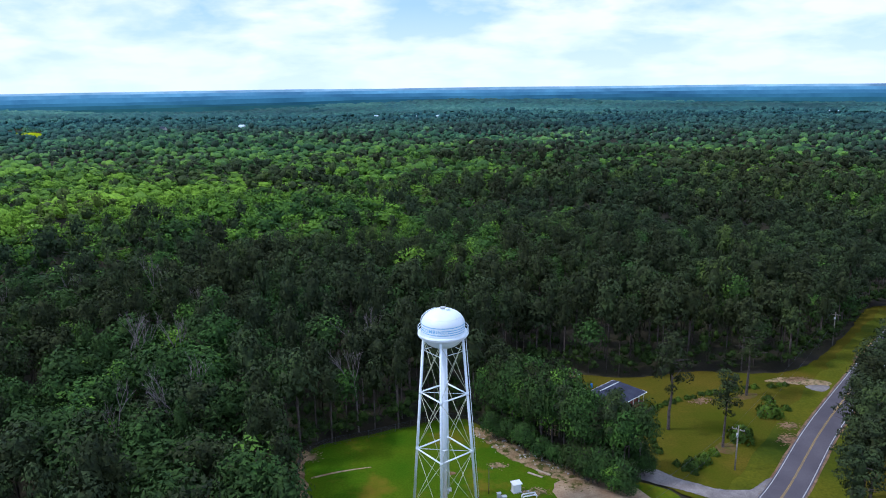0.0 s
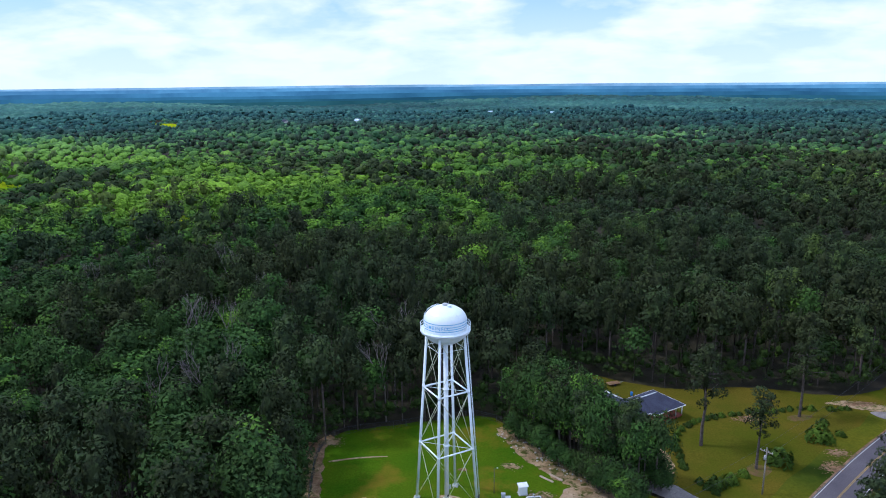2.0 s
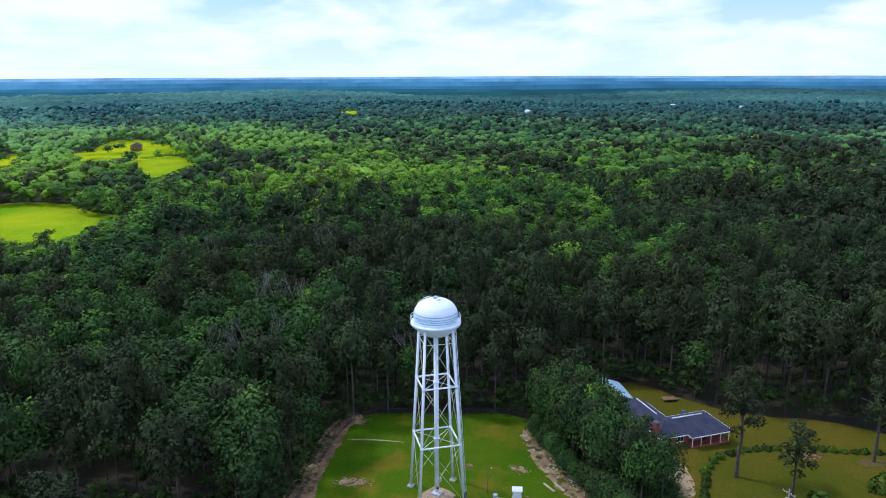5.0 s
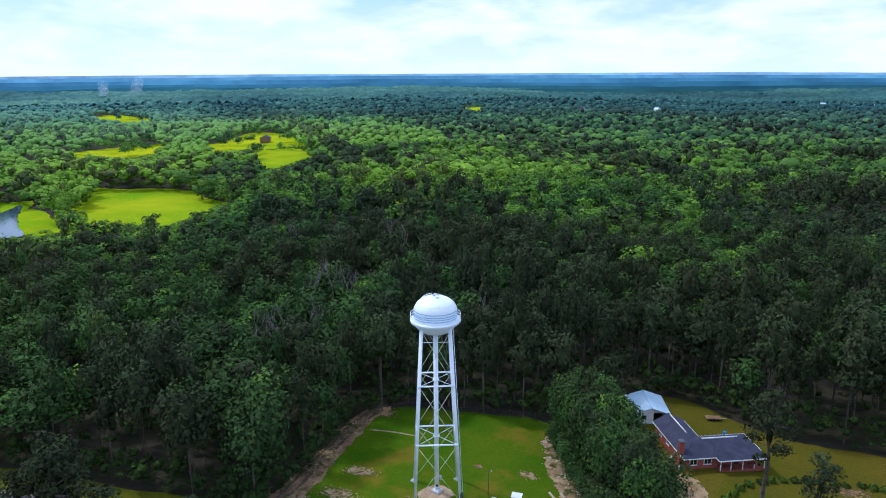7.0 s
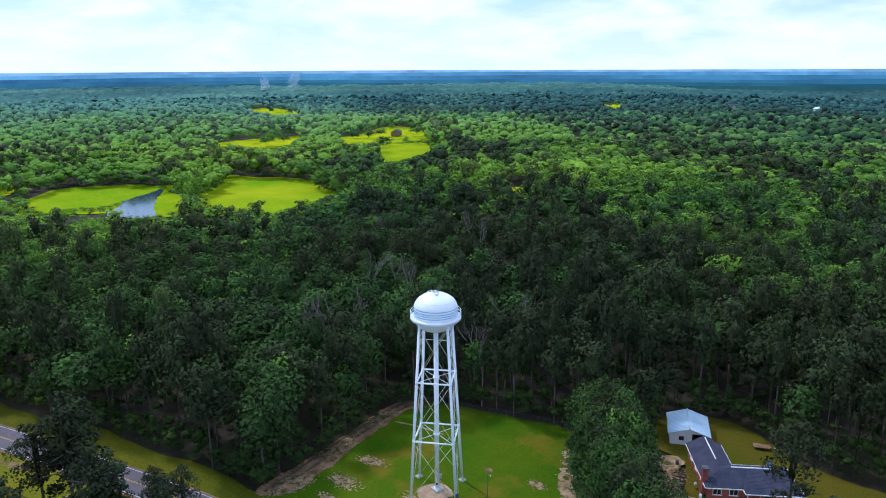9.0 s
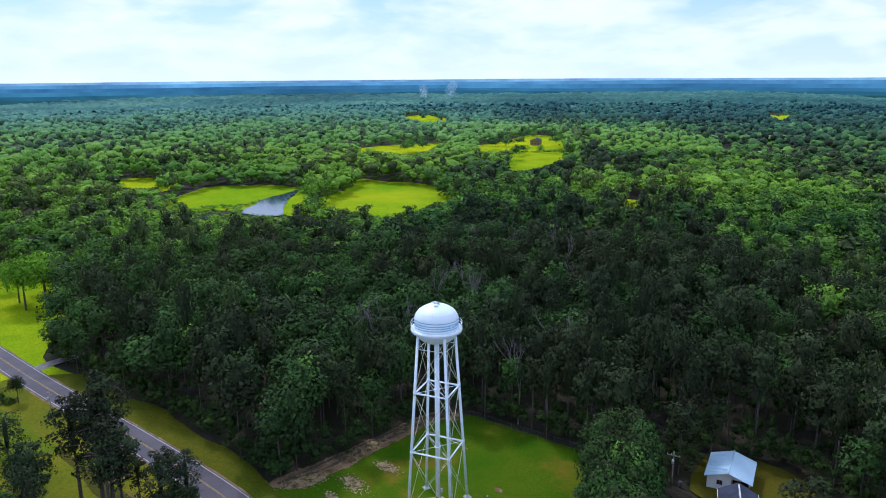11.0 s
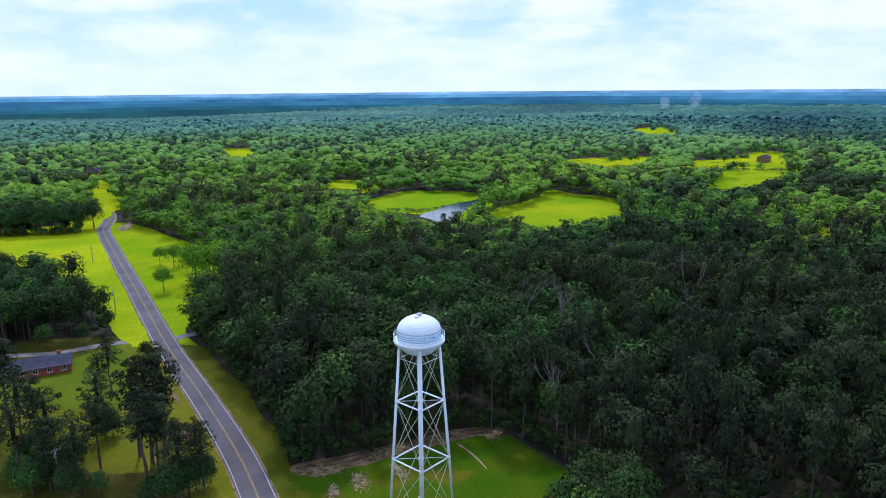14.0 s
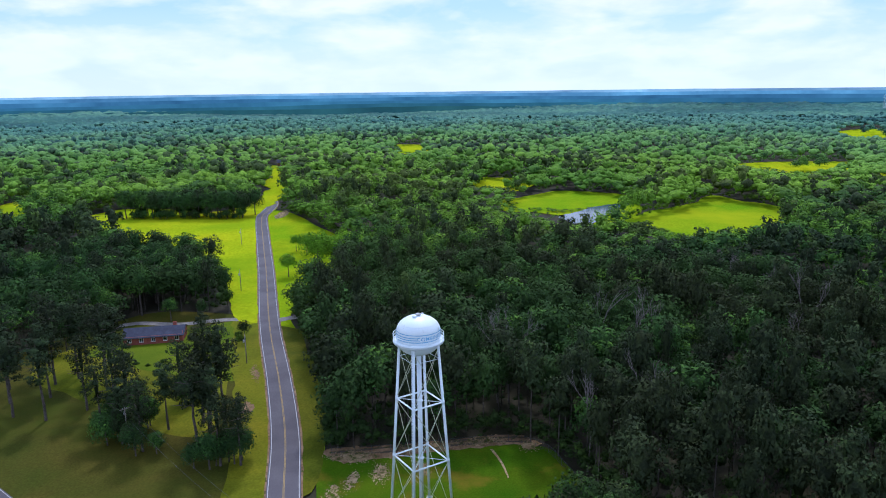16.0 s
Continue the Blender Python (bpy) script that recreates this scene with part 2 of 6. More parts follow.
M = {
    "pine": leaf_mat("pine_needles", (0.027, 0.032, 0.016), (0.045, 0.070, 0.032), (0.096, 0.148, 0.035)),
    "hardwood": leaf_mat("hardwood_leaves", (0.028, 0.036, 0.016), (0.047, 0.108, 0.029), (0.150, 0.295, 0.032)),
    # lit copy of the hardwood leaf: sunlit brightness put into the colour
    "bright": leaf_mat("sunny_leaves", (0.085, 0.210, 0.016), (0.160, 0.330, 0.020), (0.270, 0.420, 0.024)),
    "bush": leaf_mat("bush_leaves", (0.024, 0.042, 0.016), (0.042, 0.078, 0.018), (0.100, 0.180, 0.020)),
    "bark": rough_mat("bark", (0.070, 0.056, 0.050), (0.130, 0.108, 0.098), 1.5, 14, bump_d=0.03),
    "deadwood": rough_mat("bare_grey_wood", (0.15, 0.125, 0.125), (0.24, 0.205, 0.20), 1.5, 14, bump_d=0.02),
    "floor": rough_mat("forest_floor", (0.026, 0.023, 0.017), (0.042, 0.038, 0.018), 0.05, 1.6, bump_d=0.1),
    "lawn": rough_mat("mown_lawn", (0.036, 0.102, 0.003), (0.082, 0.124, 0.005), 0.09, 3.5, bump_d=0.05, spec=0.0, lo=0.3, hi=0.7, c3=(0.165, 0.120, 0.014), c3_scale=0.11, c3_at=(0.52, 0.72)),
    "yard": rough_mat("dry_yard_grass", (0.080, 0.080, 0.009), (0.118, 0.092, 0.012), 0.06, 2.6, bump_d=0.05, spec=0.0, c3=(0.050, 0.072, 0.004)),
    "hay": rough_mat("hay_field_grass", (0.290, 0.390, 0.002), (0.400, 0.430, 0.003), 0.03, 0.9, bump_d=0.06, spec=0.0, c3=(0.185, 0.300, 0.003)),
    "field_grass": rough_mat("green_field_grass", (0.150, 0.290, 0.003), (0.250, 0.340, 0.004), 0.03, 0.9, bump_d=0.06, spec=0.0, c3=(0.320, 0.370, 0.004)),
    "verge": rough_mat("roadside_grass", (0.19, 0.32, 0.002), (0.30, 0.36, 0.003), 0.05, 1.4, bump_d=0.04, spec=0.0, c3=(0.130, 0.230, 0.003)),
    # rough grass in its darker copy, cloud shade put into the colour
    "south_grass": rough_mat("shaded_rough_grass", (0.050, 0.060, 0.007), (0.082, 0.070, 0.011), 0.06, 2.4, bump_d=0.05, spec=0.05, c3=(0.050, 0.066, 0.006)),
    "sand": rough_mat("sandy_dirt", (0.25, 0.165, 0.085), (0.44, 0.32, 0.19), 0.35, 3.6, bump_d=0.1, c3=(0.070, 0.080, 0.010), c3_scale=0.8, c3_at=(0.48, 0.60)),
    "rust_dirt": rough_mat("red_dirt", (0.16, 0.088, 0.046), (0.32, 0.20, 0.115), 0.35, 3.6, bump_d=0.1, c3=(0.060, 0.066, 0.012), c3_scale=0.8, c3_at=(0.53, 0.66)),
    "rut": rough_mat("dark_earth", (0.075, 0.058, 0.046), (0.120, 0.092, 0.066), 0.5, 4, bump_d=0.06, c3=(0.060, 0.070, 0.014), c3_scale=0.5, c3_at=(0.50, 0.62)),
    "litter": rough_mat("pine_needle_litter", (0.110, 0.066, 0.026), (0.140, 0.090, 0.030), 0.4, 3.6, bump_d=0.05, c3=(0.085, 0.080, 0.010), c3_scale=0.7, c3_at=(0.45, 0.60)),
    "pale_sand": rough_mat("pale_bare_sand", (0.30, 0.20, 0.12), (0.46, 0.34, 0.22), 0.4, 3.6, bump_d=0.1),
    "olive_grass": rough_mat("olive_verge_grass", (0.072, 0.090, 0.005), (0.118, 0.112, 0.007), 0.05, 2.0, bump_d=0.05, spec=0.05, c3=(0.030, 0.052, 0.004)),
    # grass before the small house, its sunlit brightness painted in as colour
    "sunlit_lawn": rough_mat("sunlit_lawn_grass", (0.080, 0.128, 0.004), (0.125, 0.160, 0.006), 0.06, 2.2, bump_d=0.05, spec=0.05, c3=(0.085, 0.120, 0.006)),
    # lit counterpart of the south grass, sunshine put into the colour
    "sunny_grass": rough_mat("sunlit_rough_grass", (0.110, 0.135, 0.005), (0.180, 0.165, 0.008), 0.05, 2.0, bump_d=0.05, spec=0.05, c3=(0.055, 0.080, 0.005)),
    "gravel": rough_mat("pale_gravel", (0.17, 0.15, 0.145), (0.27, 0.245, 0.235), 0.4, 5, bump_d=0.04),
    "asphalt": rough_mat("worn_asphalt", (0.085, 0.076, 0.090), (0.125, 0.112, 0.128), 0.12, 6, 0.65, 0.004, 0.15),
    "line_white": rough_mat("white_road_paint", (0.40, 0.40, 0.42), (0.56, 0.56, 0.56), 1.2, 9, 0.7, 0.0, grain=0.05),
    "line_yellow": rough_mat("yellow_road_paint", (0.36, 0.24, 0.07), (0.48, 0.33, 0.10), 1.2, 9, 0.7, 0.0),
    "paint": rough_mat("white_tank_paint", (0.78, 0.87, 0.94), (0.83, 0.90, 0.95), 0.5, 5, 0.42, 0.0, 0.45, grain=0.05, c3=(0.52, 0.52, 0.50), c3_scale=0.55, c3_at=(0.66, 0.76)),
    "blue": rough_mat("pale_blue_lettering_paint", (0.16, 0.47, 0.76), (0.22, 0.53, 0.80), 2, 9, 0.5, 0.0, grain=0.05),
    "rod": rough_mat("yellowed_rod_paint", (0.50, 0.52, 0.36), (0.60, 0.62, 0.46), 1.0, 6, 0.6, 0.0, grain=0.05),
    "dark_steel": rough_mat("dark_grey_steel", (0.06, 0.07, 0.09), (0.10, 0.11, 0.13), 2, 12, 0.5, 0.0),
    "plank": rough_mat("weathered_tan_timber", (0.38, 0.30, 0.22), (0.50, 0.41, 0.31), 1.5, 10, 0.9, 0.01),
    "steel": rough_mat("galvanised_steel", (0.36, 0.38, 0.40), (0.48, 0.50, 0.52), 2, 12, 0.5, 0.0, grain=0.05),
    "concrete": rough_mat("concrete", (0.42, 0.41, 0.40), (0.55, 0.54, 0.52), 0.8, 8, 0.9, 0.01),
    "brick": rough_mat("red_brick", (0.27, 0.075, 0.06), (0.36, 0.11, 0.085), 0.9, 9, 0.9, 0.01),
    "shingle": rough_mat("blue_grey_shingles", (0.040, 0.044, 0.072), (0.058, 0.064, 0.100), 0.5, 6, 0.9, 0.01),
    "white": rough_mat("white_trim_paint", (0.72, 0.74, 0.76), (0.80, 0.81, 0.82), 0.8, 7, 0.6, 0.0, grain=0.05),
    "roof_metal": rough_mat("pale_metal_roofing", (0.46, 0.64, 0.78), (0.54, 0.71, 0.83), 0.3, 4, 0.4, 0.0, 0.5, grain=0.05),
    "dark": rough_mat("dark_opening", (0.012, 0.012, 0.016), (0.022, 0.022, 0.028), 0.8, 7, 0.6, 0.0),
    "wood": rough_mat("weathered_pole_wood", (0.22, 0.19, 0.17), (0.32, 0.29, 0.26), 1.5, 11, 0.9, 0.01),
    "wire": rough_mat("dark_wire", (0.06, 0.06, 0.065), (0.09, 0.09, 0.095), 1, 5, 0.6, 0.0),
    "blue_plastic": rough_mat("blue_plastic", (0.03, 0.16, 0.45), (0.04, 0.20, 0.52), 1, 5, 0.5, 0.0),
}
m_water, n, l, b = material("pond_water", (0.04, 0.075, 0.10), 0.12, 0, 0.5)
bump(n, l, b, noise_tex(n, l, 0.35, 3), 0.16, 0.08)
M["water"] = m_water
m_glass, n, l, b = material("window_glass", (0.02, 0.025, 0.03), 0.08, 0, 0.5)
M["glass"] = m_glass

m_smoke, n, l, b = material("thin_smoke", (0.80, 0.90, 0.97), 1.0, 0, 0.0)
tr = n.new("ShaderNodeBsdfTransparent")
ms = n.new("ShaderNodeMixShader")
ms.inputs[0].default_value = 0.08
l.new(tr.outputs[0], ms.inputs[1])
l.new(b.outputs[0], ms.inputs[2])
l.new(ms.outputs[0], n["Material Output"].inputs[0])
M["smoke"] = m_smoke

# ---------------------------------------------------------------- mesh helpers


def part(name, bm, mat, parent=None, label=""):
    me = bpy.data.meshes.new(name)
    bm.normal_update()
    bm.to_mesh(me)
    bm.free()
    me.materials.append(M[mat])
    ob = new(name, me)
    if parent:
        ob.parent = parent
    return tagged(ob, label) if label else ob


def thing(name, label, category, at=(0, 0, 0), turn=0, group="", kind=""):
    ob = new(name)
    ob.matrix_basis = pose(*at, 0, 0, turn)
    return tagged(ob, label, category, group, kind)


def box(bm, lo, hi, bevel=0.0, m=None):
    vs = [bm.verts.new((x, y, z)) for x in (lo[0], hi[0]) for y in (lo[1], hi[1]) for z in (lo[2], hi[2])]
    fs = [bm.faces.new([vs[i] for i in q]) for q in ((0, 1, 3, 2), (4, 6, 7, 5), (0, 4, 5, 1), (2, 3, 7, 6), (0, 2, 6, 4), (1, 5, 7, 3))]
    if bevel:
        es = list({e for f in fs for e in f.edges})
        r = bmesh.ops.bevel(bm, geom=es, offset=bevel, segments=1, affect="EDGES")
        vs = list({v for f in r["faces"] for v in f.verts} | {v for v in vs if v.is_valid})
    if m is not None:
        bmesh.ops.transform(bm, matrix=m, verts=vs)
    return vs


def tube(bm, a, b, r, r2=None, sides=10, cap=True):
    a, b = Vector(a), Vector(b)
    q = (b - a).to_track_quat("Z", "Y")
    rings = []
    for p, rr in ((a, r), (b, r if r2 is None else r2)):
        rings.append([bm.verts.new(p + q @ Vector((rr * math.cos(i * math.tau / sides), rr * math.sin(i * math.tau / sides), 0))) for i in range(sides)])
    for i in range(sides):
        j = (i + 1) % sides
        bm.faces.new((rings[0][i], rings[0][j], rings[1][j], rings[1][i])).smooth = True
    if cap:
        bm.faces.new(rings[0][::-1])
        bm.faces.new(rings[1])
    return rings


def lathe(bm, profile, sides=48, a0=0.0, a1=math.tau, smooth=True):
    closed = abs(a1 - a0 - math.tau) < 1e-6
    n = sides if closed else sides + 1
    rings = []
    for r, z in profile:
        if r < 1e-6:
            rings.append([bm.verts.new((0, 0, z))])
        else:
            rings.append([bm.verts.new((r * math.cos(a0 + (a1 - a0) * i / sides), r * math.sin(a0 + (a1 - a0) * i / sides), z)) for i in range(n)])
    for A, B in zip(rings, rings[1:]):
        for i in range(sides):
            j = (i + 1) % n
            if len(A) == 1 and len(B) == 1:
                continue
            if len(A) == 1:
                f = bm.faces.new((A[0], B[j], B[i]))
            elif len(B) == 1:
                f = bm.faces.new((A[i], A[j], B[0]))
            else:
                f = bm.faces.new((A[i], A[j], B[j], B[i]))
            f.smooth = smooth


# ---------------------------------------------------------------- terrain
LEVEL = 2.6
TX, TY = -0.85, 115.8


def smooth01(a, b, v):
    t = np.clip((v - a) / (b - a), 0, 1)
    return t * t * (3 - 2 * t)


def height(x, y):
    """The ground's height: level round the tower, gentle hills further out."""
    x, y = np.asarray(x, float), np.asarray(y, float)
    d = np.hypot(x - TX, y - TY)
    far = smooth01(170, 420, d)
    z = LEVEL + 0.8 * np.exp(-(d / 13.0) ** 2)
    z = z + 2.4 * smooth01(150, 300, d) * np.exp(-((x + 330) ** 2 + (y + 30) ** 2) / 120.0 ** 2)
    z = z - 2.3 * far * np.exp(-(((x + 330) ** 2 + (y - 205) ** 2) / 130.0 ** 2) ** 2)
    z = z + 1.4 * np.exp(-((x - 37) / 13.0) ** 2 - ((y - 153) / 10.0) ** 2)
    out = smooth01(420, 800, d)
    z = z + out * 2.5 * (np.sin(x / 170 + 0.6) * np.cos(y / 210 - 0.4))
    hills = smooth01(900, 2600, d)
    z = z + hills * 11.0 * (np.sin(x / 540 + 1.1) * np.cos(y / 470 + 0.7) + 0.6 * np.sin((x + y) / 290) + 0.4 * np.cos((x - 0.6 * y) / 190))
    return z - 25.0 * smooth01(2400, 3000, d)


def height1(x, y):
    return float(height(x, y))


def inside(poly, x, y):
    x, y = np.asarray(x, float), np.asarray(y, float)
    res = np.zeros(x.shape, bool)
    px, py = zip(*poly)
    for i in range(len(poly)):
        x1, y1, x2, y2 = px[i - 1], py[i - 1], px[i], py[i]
        if y1 == y2:
            continue
        cross = ((y1 > y) != (y2 > y)) & (x < (x2 - x1) * (y - y1) / (y2 - y1) + x1)
        res ^= cross
    return res


def spline(pts, step, closed=False):
    """Catmull-Rom through plan points, at about one point a step."""
    P = [Vector((*p, 0)) for p in pts]
    n, out = len(P), []
    for i in range(n if closed else n - 1):
        a, b_, c, d = ((P[(i + k) % n] if closed else P[min(max(i + k, 0), n - 1)]) for k in (-1, 0, 1, 2))
        cnt = max(1, int((c - b_).length / step))
        for k in range(cnt):
            t = k / cnt
            out.append(0.5 * ((2 * b_) + (c - a) * t + (2 * a - 5 * b_ + 4 * c - d) * t * t + (3 * b_ - a - 3 * c + d) * t ** 3))
    if not closed:
        out.append(P[-1])
    return [(p.x, p.y) for p in out]


def strip(name, line, w0, w1, lift, mat, parent=None, ragged=0.0):
    """A band along a plan line, from w0 to w1 metres to its left."""
    bm = bmesh.new()
    prev = None
    for i, p in enumerate(line):
        a, b_ = Vector(line[max(i - 1, 0)]), Vector(line[min(i + 1, len(line) - 1)])
        t = (b_ - a).normalized()
        nrm = Vector((-t.y, t.x))
        row = []
        for w in (w0, w1):
            j = ragged * (noise.noise((p[0] * 0.35, p[1] * 0.35, w)) + 0.6 * noise.noise((p[0] * 1.3, p[1] * 1.3, w)))
            q = Vector(p) + nrm * (w + j)
            row.append(bm.verts.new((q.x, q.y, height1(*p) + lift)))
        if prev:
            bm.faces.new((prev[0], row[0], row[1], prev[1]))
        prev = row
    bmesh.ops.recalc_face_normals(bm, faces=bm.faces)
    if sum(f.normal.z for f in bm.faces) < 0:
        bmesh.ops.reverse_faces(bm, faces=bm.faces)
    return part(name, bm, mat, parent)


def patch(name, poly, lift, mat, label, step=12.0, ragged=0.8, parent=None, category="ground", grow=0.0):
    """A sheet of ground cover with an uneven edge, draped on the terrain."""
    edge = spline(poly, 0.6 if step < 5 and mat in ("sand", "rust_dirt", "gravel") else 1.5 if step < 15 else 5, True)
    bm = bmesh.new()
    vs = []
    middle = Vector((sum(p[0] for p in edge), sum(p[1] for p in edge))) / len(edge)
    for x, y in edge:
        j = Vector((noise.noise((x * 0.2, y * 0.2, 3.1)) + 0.6 * noise.noise((x * 0.9, y * 0.9, 1.3)) + 0.35 * noise.noise((x * 2.7, y * 2.7, 2.3)),
                    noise.noise((x * 0.2, y * 0.2, 8.7)) + 0.6 * noise.noise((x * 0.9, y * 0.9, 5.9)) + 0.35 * noise.noise((x * 2.7, y * 2.7, 6.1)))) * ragged
        if step >= 15:
            j += Vector((noise.noise((x * 0.045, y * 0.045, 1.7)), noise.noise((x * 0.045, y * 0.045, 4.9)))) * ragged * 2.2
        j += (Vector((x, y)) - middle).normalized() * grow
        vs.append(bm.verts.new((x + j.x, y + j.y, 0)))
    es = [bm.edges.new((vs[i - 1], vs[i])) for i in range(len(vs))]
    bmesh.ops.triangle_fill(bm, edges=es, use_beauty=True)
    xs, ys = [p[0] for p in edge], [p[1] for p in edge]
    for lo, hi, ax in ((min(xs), max(xs), 0), (min(ys), max(ys), 1)):
        v = lo + step
        while v < hi:
            no = (1, 0, 0) if ax == 0 else (0, 1, 0)
            co = (v, 0, 0) if ax == 0 else (0, v, 0)
            bmesh.ops.bisect_plane(bm, geom=bm.verts[:] + bm.edges[:] + bm.faces[:], plane_co=co, plane_no=no)
            v += step
    for v in bm.verts:
        v.co.z = height1(v.co.x, v.co.y) + lift
    bm.normal_update()
    if sum(f.normal.z for f in bm.faces) < 0:
        bmesh.ops.reverse_faces(bm, faces=bm.faces)
    ob = part(name, bm, mat, parent)
    return tagged(ob, label, category, kind="structure")


def raw_mesh(name, verts, faces, mat, tint=None, normals=None, far_haze=None):
    """A large mesh straight from arrays of triangles."""
    me = bpy.data.meshes.new(name)
    nv, nf = len(verts), len(faces)
    me.vertices.add(nv)
    me.vertices.foreach_set("co", np.ascontiguousarray(verts, np.float32).ravel())
    me.loops.add(nf * 3)
    me.loops.foreach_set("vertex_index", np.ascontiguousarray(faces, np.int32).ravel())
    me.polygons.add(nf)
    me.polygons.foreach_set("loop_start", np.arange(0, nf * 3, 3, dtype=np.int32))
    me.polygons.foreach_set("loop_total", np.full(nf, 3, np.int32))
    if tint is not None:
        at = me.attributes.new("tint", "FLOAT", "POINT")
        at.data.foreach_set("value", np.ascontiguousarray(tint, np.float32))
    if far_haze is not None:
        at = me.attributes.new("far_haze", "FLOAT", "POINT")
        at.data.foreach_set("value", np.ascontiguousarray(far_haze, np.float32))
    if normals is not None:
        at = me.attributes.new("custom_normal", "FLOAT_VECTOR", "POINT")
        at.data.foreach_set("vector", np.ascontiguousarray(normals, np.float32).ravel())
    me.update(calc_edges=True)
    me.materials.append(M[mat])
    return me


# the ground: one sheet out to the horizon, finer near the tower
bm = bmesh.new()
radii = list(range(0, 120, 5)) + [120, 128, 136, 146, 158, 172, 190, 215, 240, 270, 305, 340, 380, 425, 480, 550, 640, 750, 900, 1080, 1300, 1600, 2000, 2500, 3100, 3800, 4400, 4900]
rings = []
for r in radii:
    if r == 0:
        rings.append([bm.verts.new((TX, TY, height1(TX, TY) - 0.25))])
        continue
    row = []
    for i in range(144):
        a = i * math.tau / 144
        x, y = TX + r * math.cos(a), TY + r * math.sin(a)
        row.append(bm.verts.new((x, y, height1(x, y) - 0.3)))
    rings.append(row)
for A, B in zip(rings, rings[1:]):
    for i in range(144):
        j = (i + 1) % 144
        bm.faces.new((A[0], B[i], B[j]) if len(A) == 1 else (A[i], B[i], B[j], A[j]))
ground = part("ground", bm, "floor")
tagged(ground, "brown forest floor with leaf litter and low undergrowth", "ground", kind="structure")

# plan of the clearings
LAWN = [(-22, 92), (-25, 107), (-31, 127), (-31, 134), (-27, 140), (-18, 144), (0, 152), (8, 147), (15, 137), (24, 129), (40, 123), (40, 112), (12, 99), (-6, 95)]
YARD = [(24, 157), (16, 160), (11, 172), (22, 180), (45, 174), (64, 178), (90, 178), (118, 204), (140, 230), (150, 226), (120, 190), (96, 160), (72, 128), (58, 114), (44, 120), (36, 132), (30, 146)]
SOUTH = [(-6, 85), (-40, 72), (-72, 60), (-106, 46), (-112, 38), (-112, 8), (-84, -8), (-30, -25), (30, 20), (40, 60), (28, 97)]
NEARSIDE = [(-10, 86), (30, 100), (57, 117), (70, 130), (110, 120), (130, 60), (60, -20), (-20, -30)]
EAST = [(40, 98), (60, 114), (84, 140), (104, 165), (126, 192), (150, 184), (134, 150), (112, 104), (76, 80)]
VERGE_N = [(-8, 94), (-24, 92), (-47, 85), (-76, 74), (-110, 57), (-128, 58), (-148, 64), (-190, 60), (-212, 54), (-236, 43), (-270, 18), (-304, -9), (-290, -22), (-200, 12), (-104, 50), (-40, 75), (-4, 88)]
HAY = [(-107, 46), (-110, 36), (-149, 19), (-172, 0), (-176, -30), (-214, -70), (-238, -98), (-272, -124), (-306, -120), (-312, -100), (-300, -52), (-318, -38), (-316, -18), (-266, -9), (-190, 14)]
CLUMP = [(6, 152), (16, 160), (24, 157), (30, 146), (36, 132), (44, 120), (58, 114), (40, 112), (24, 129), (15, 137)]
HAY_FAR = [(-266, -162), (-322, -210), (-360, -212), (-325, -185), (-290, -160)]
FIELD = [(-388, 264), (-372, 274), (-350, 287), (-331, 291), (-312, 284), (-294, 276), (-272, 277), (-262, 258), (-250, 236), (-240, 215), (-256, 212), (-268, 208), (-279, 198), (-290, 193), (-311, 209), (-338, 231), (-360, 248)]
MEADOW = [(-411, 172), (-401, 197), (-387, 204), (-382, 213), (-374, 211), (-351, 186), (-335, 168), (-327, 156), (-334, 145), (-329, 133), (-345, 128), (-368, 130), (-392, 146), (-409, 161)]
POND = [(-376, 212), (-366, 200), (-352, 184.5), (-330, 168.5), (-318, 159), (-305, 156), (-296, 160), (-286, 164), (-284, 173), (-299, 179), (-336, 193), (-362, 207)]
BANK = [(-282, 174), (-277, 184), (-303, 197), (-350, 212), (-362, 208), (-336, 193), (-299, 179)]
FAR_A = [(-570, 330), (-594, 377), (-602, 434), (-586, 440), (-526, 393), (-511, 365), (-545, 356), (-558, 343)]
FAR_B = [(-544, 460), (-557, 506), (-616, 578), (-593, 593), (-526, 562), (-471, 520), (-461, 481), (-482, 458), (-492, 433)]
FAR_C = [(-454, 440), (-465, 472), (-434, 486), (-389, 456), (-374, 426), (-355, 387), (-368, 381)]
FAR_D = [(-1054, 625), (-1112, 699), (-981, 670), (-886, 619), (-925, 595), (-984, 598)]
FAR_E = [(-610, 1040), (-700, 1130), (-700, 1183), (-630, 1122)]
FAR_F = [(-560, -96), (-452, -58), (-392, -36), (-330, -26), (-330, -38), (-400, -52), (-470, -76), (-556, -108)]
FAR_G = [(-473, 106), (-460, 134), (-421, 127), (-430, 104)]
FAR_H = [(-790, -20), (-780, 18), (-700, 22), (-705, 0)]
FAR_I = [(-194, 344), (-206, 350), (-212, 362), (-202, 362), (-192, 352)]
FAR_J = [(820, 1490), (900, 1500), (935, 1565), (850, 1545)]

patch("lawn", LAWN, 0.06, "lawn", "mown green lawn round the water tower", 4, 0.5)
patch("yard_grass", YARD, 0.04, "yard", "dry yellowish yard grass round the brick house", 5, 0.6)
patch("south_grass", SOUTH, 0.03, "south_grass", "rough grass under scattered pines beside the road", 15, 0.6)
patch("open_grass", [(-26, 64), (-44, 62), (-66, 54), (-100, 44), (-80, 6), (-58, -2), (-48, 18), (-36, 40)], 0.045, "sunny_grass", "sunlit yellowish grass between the pines", 15, 1.5)
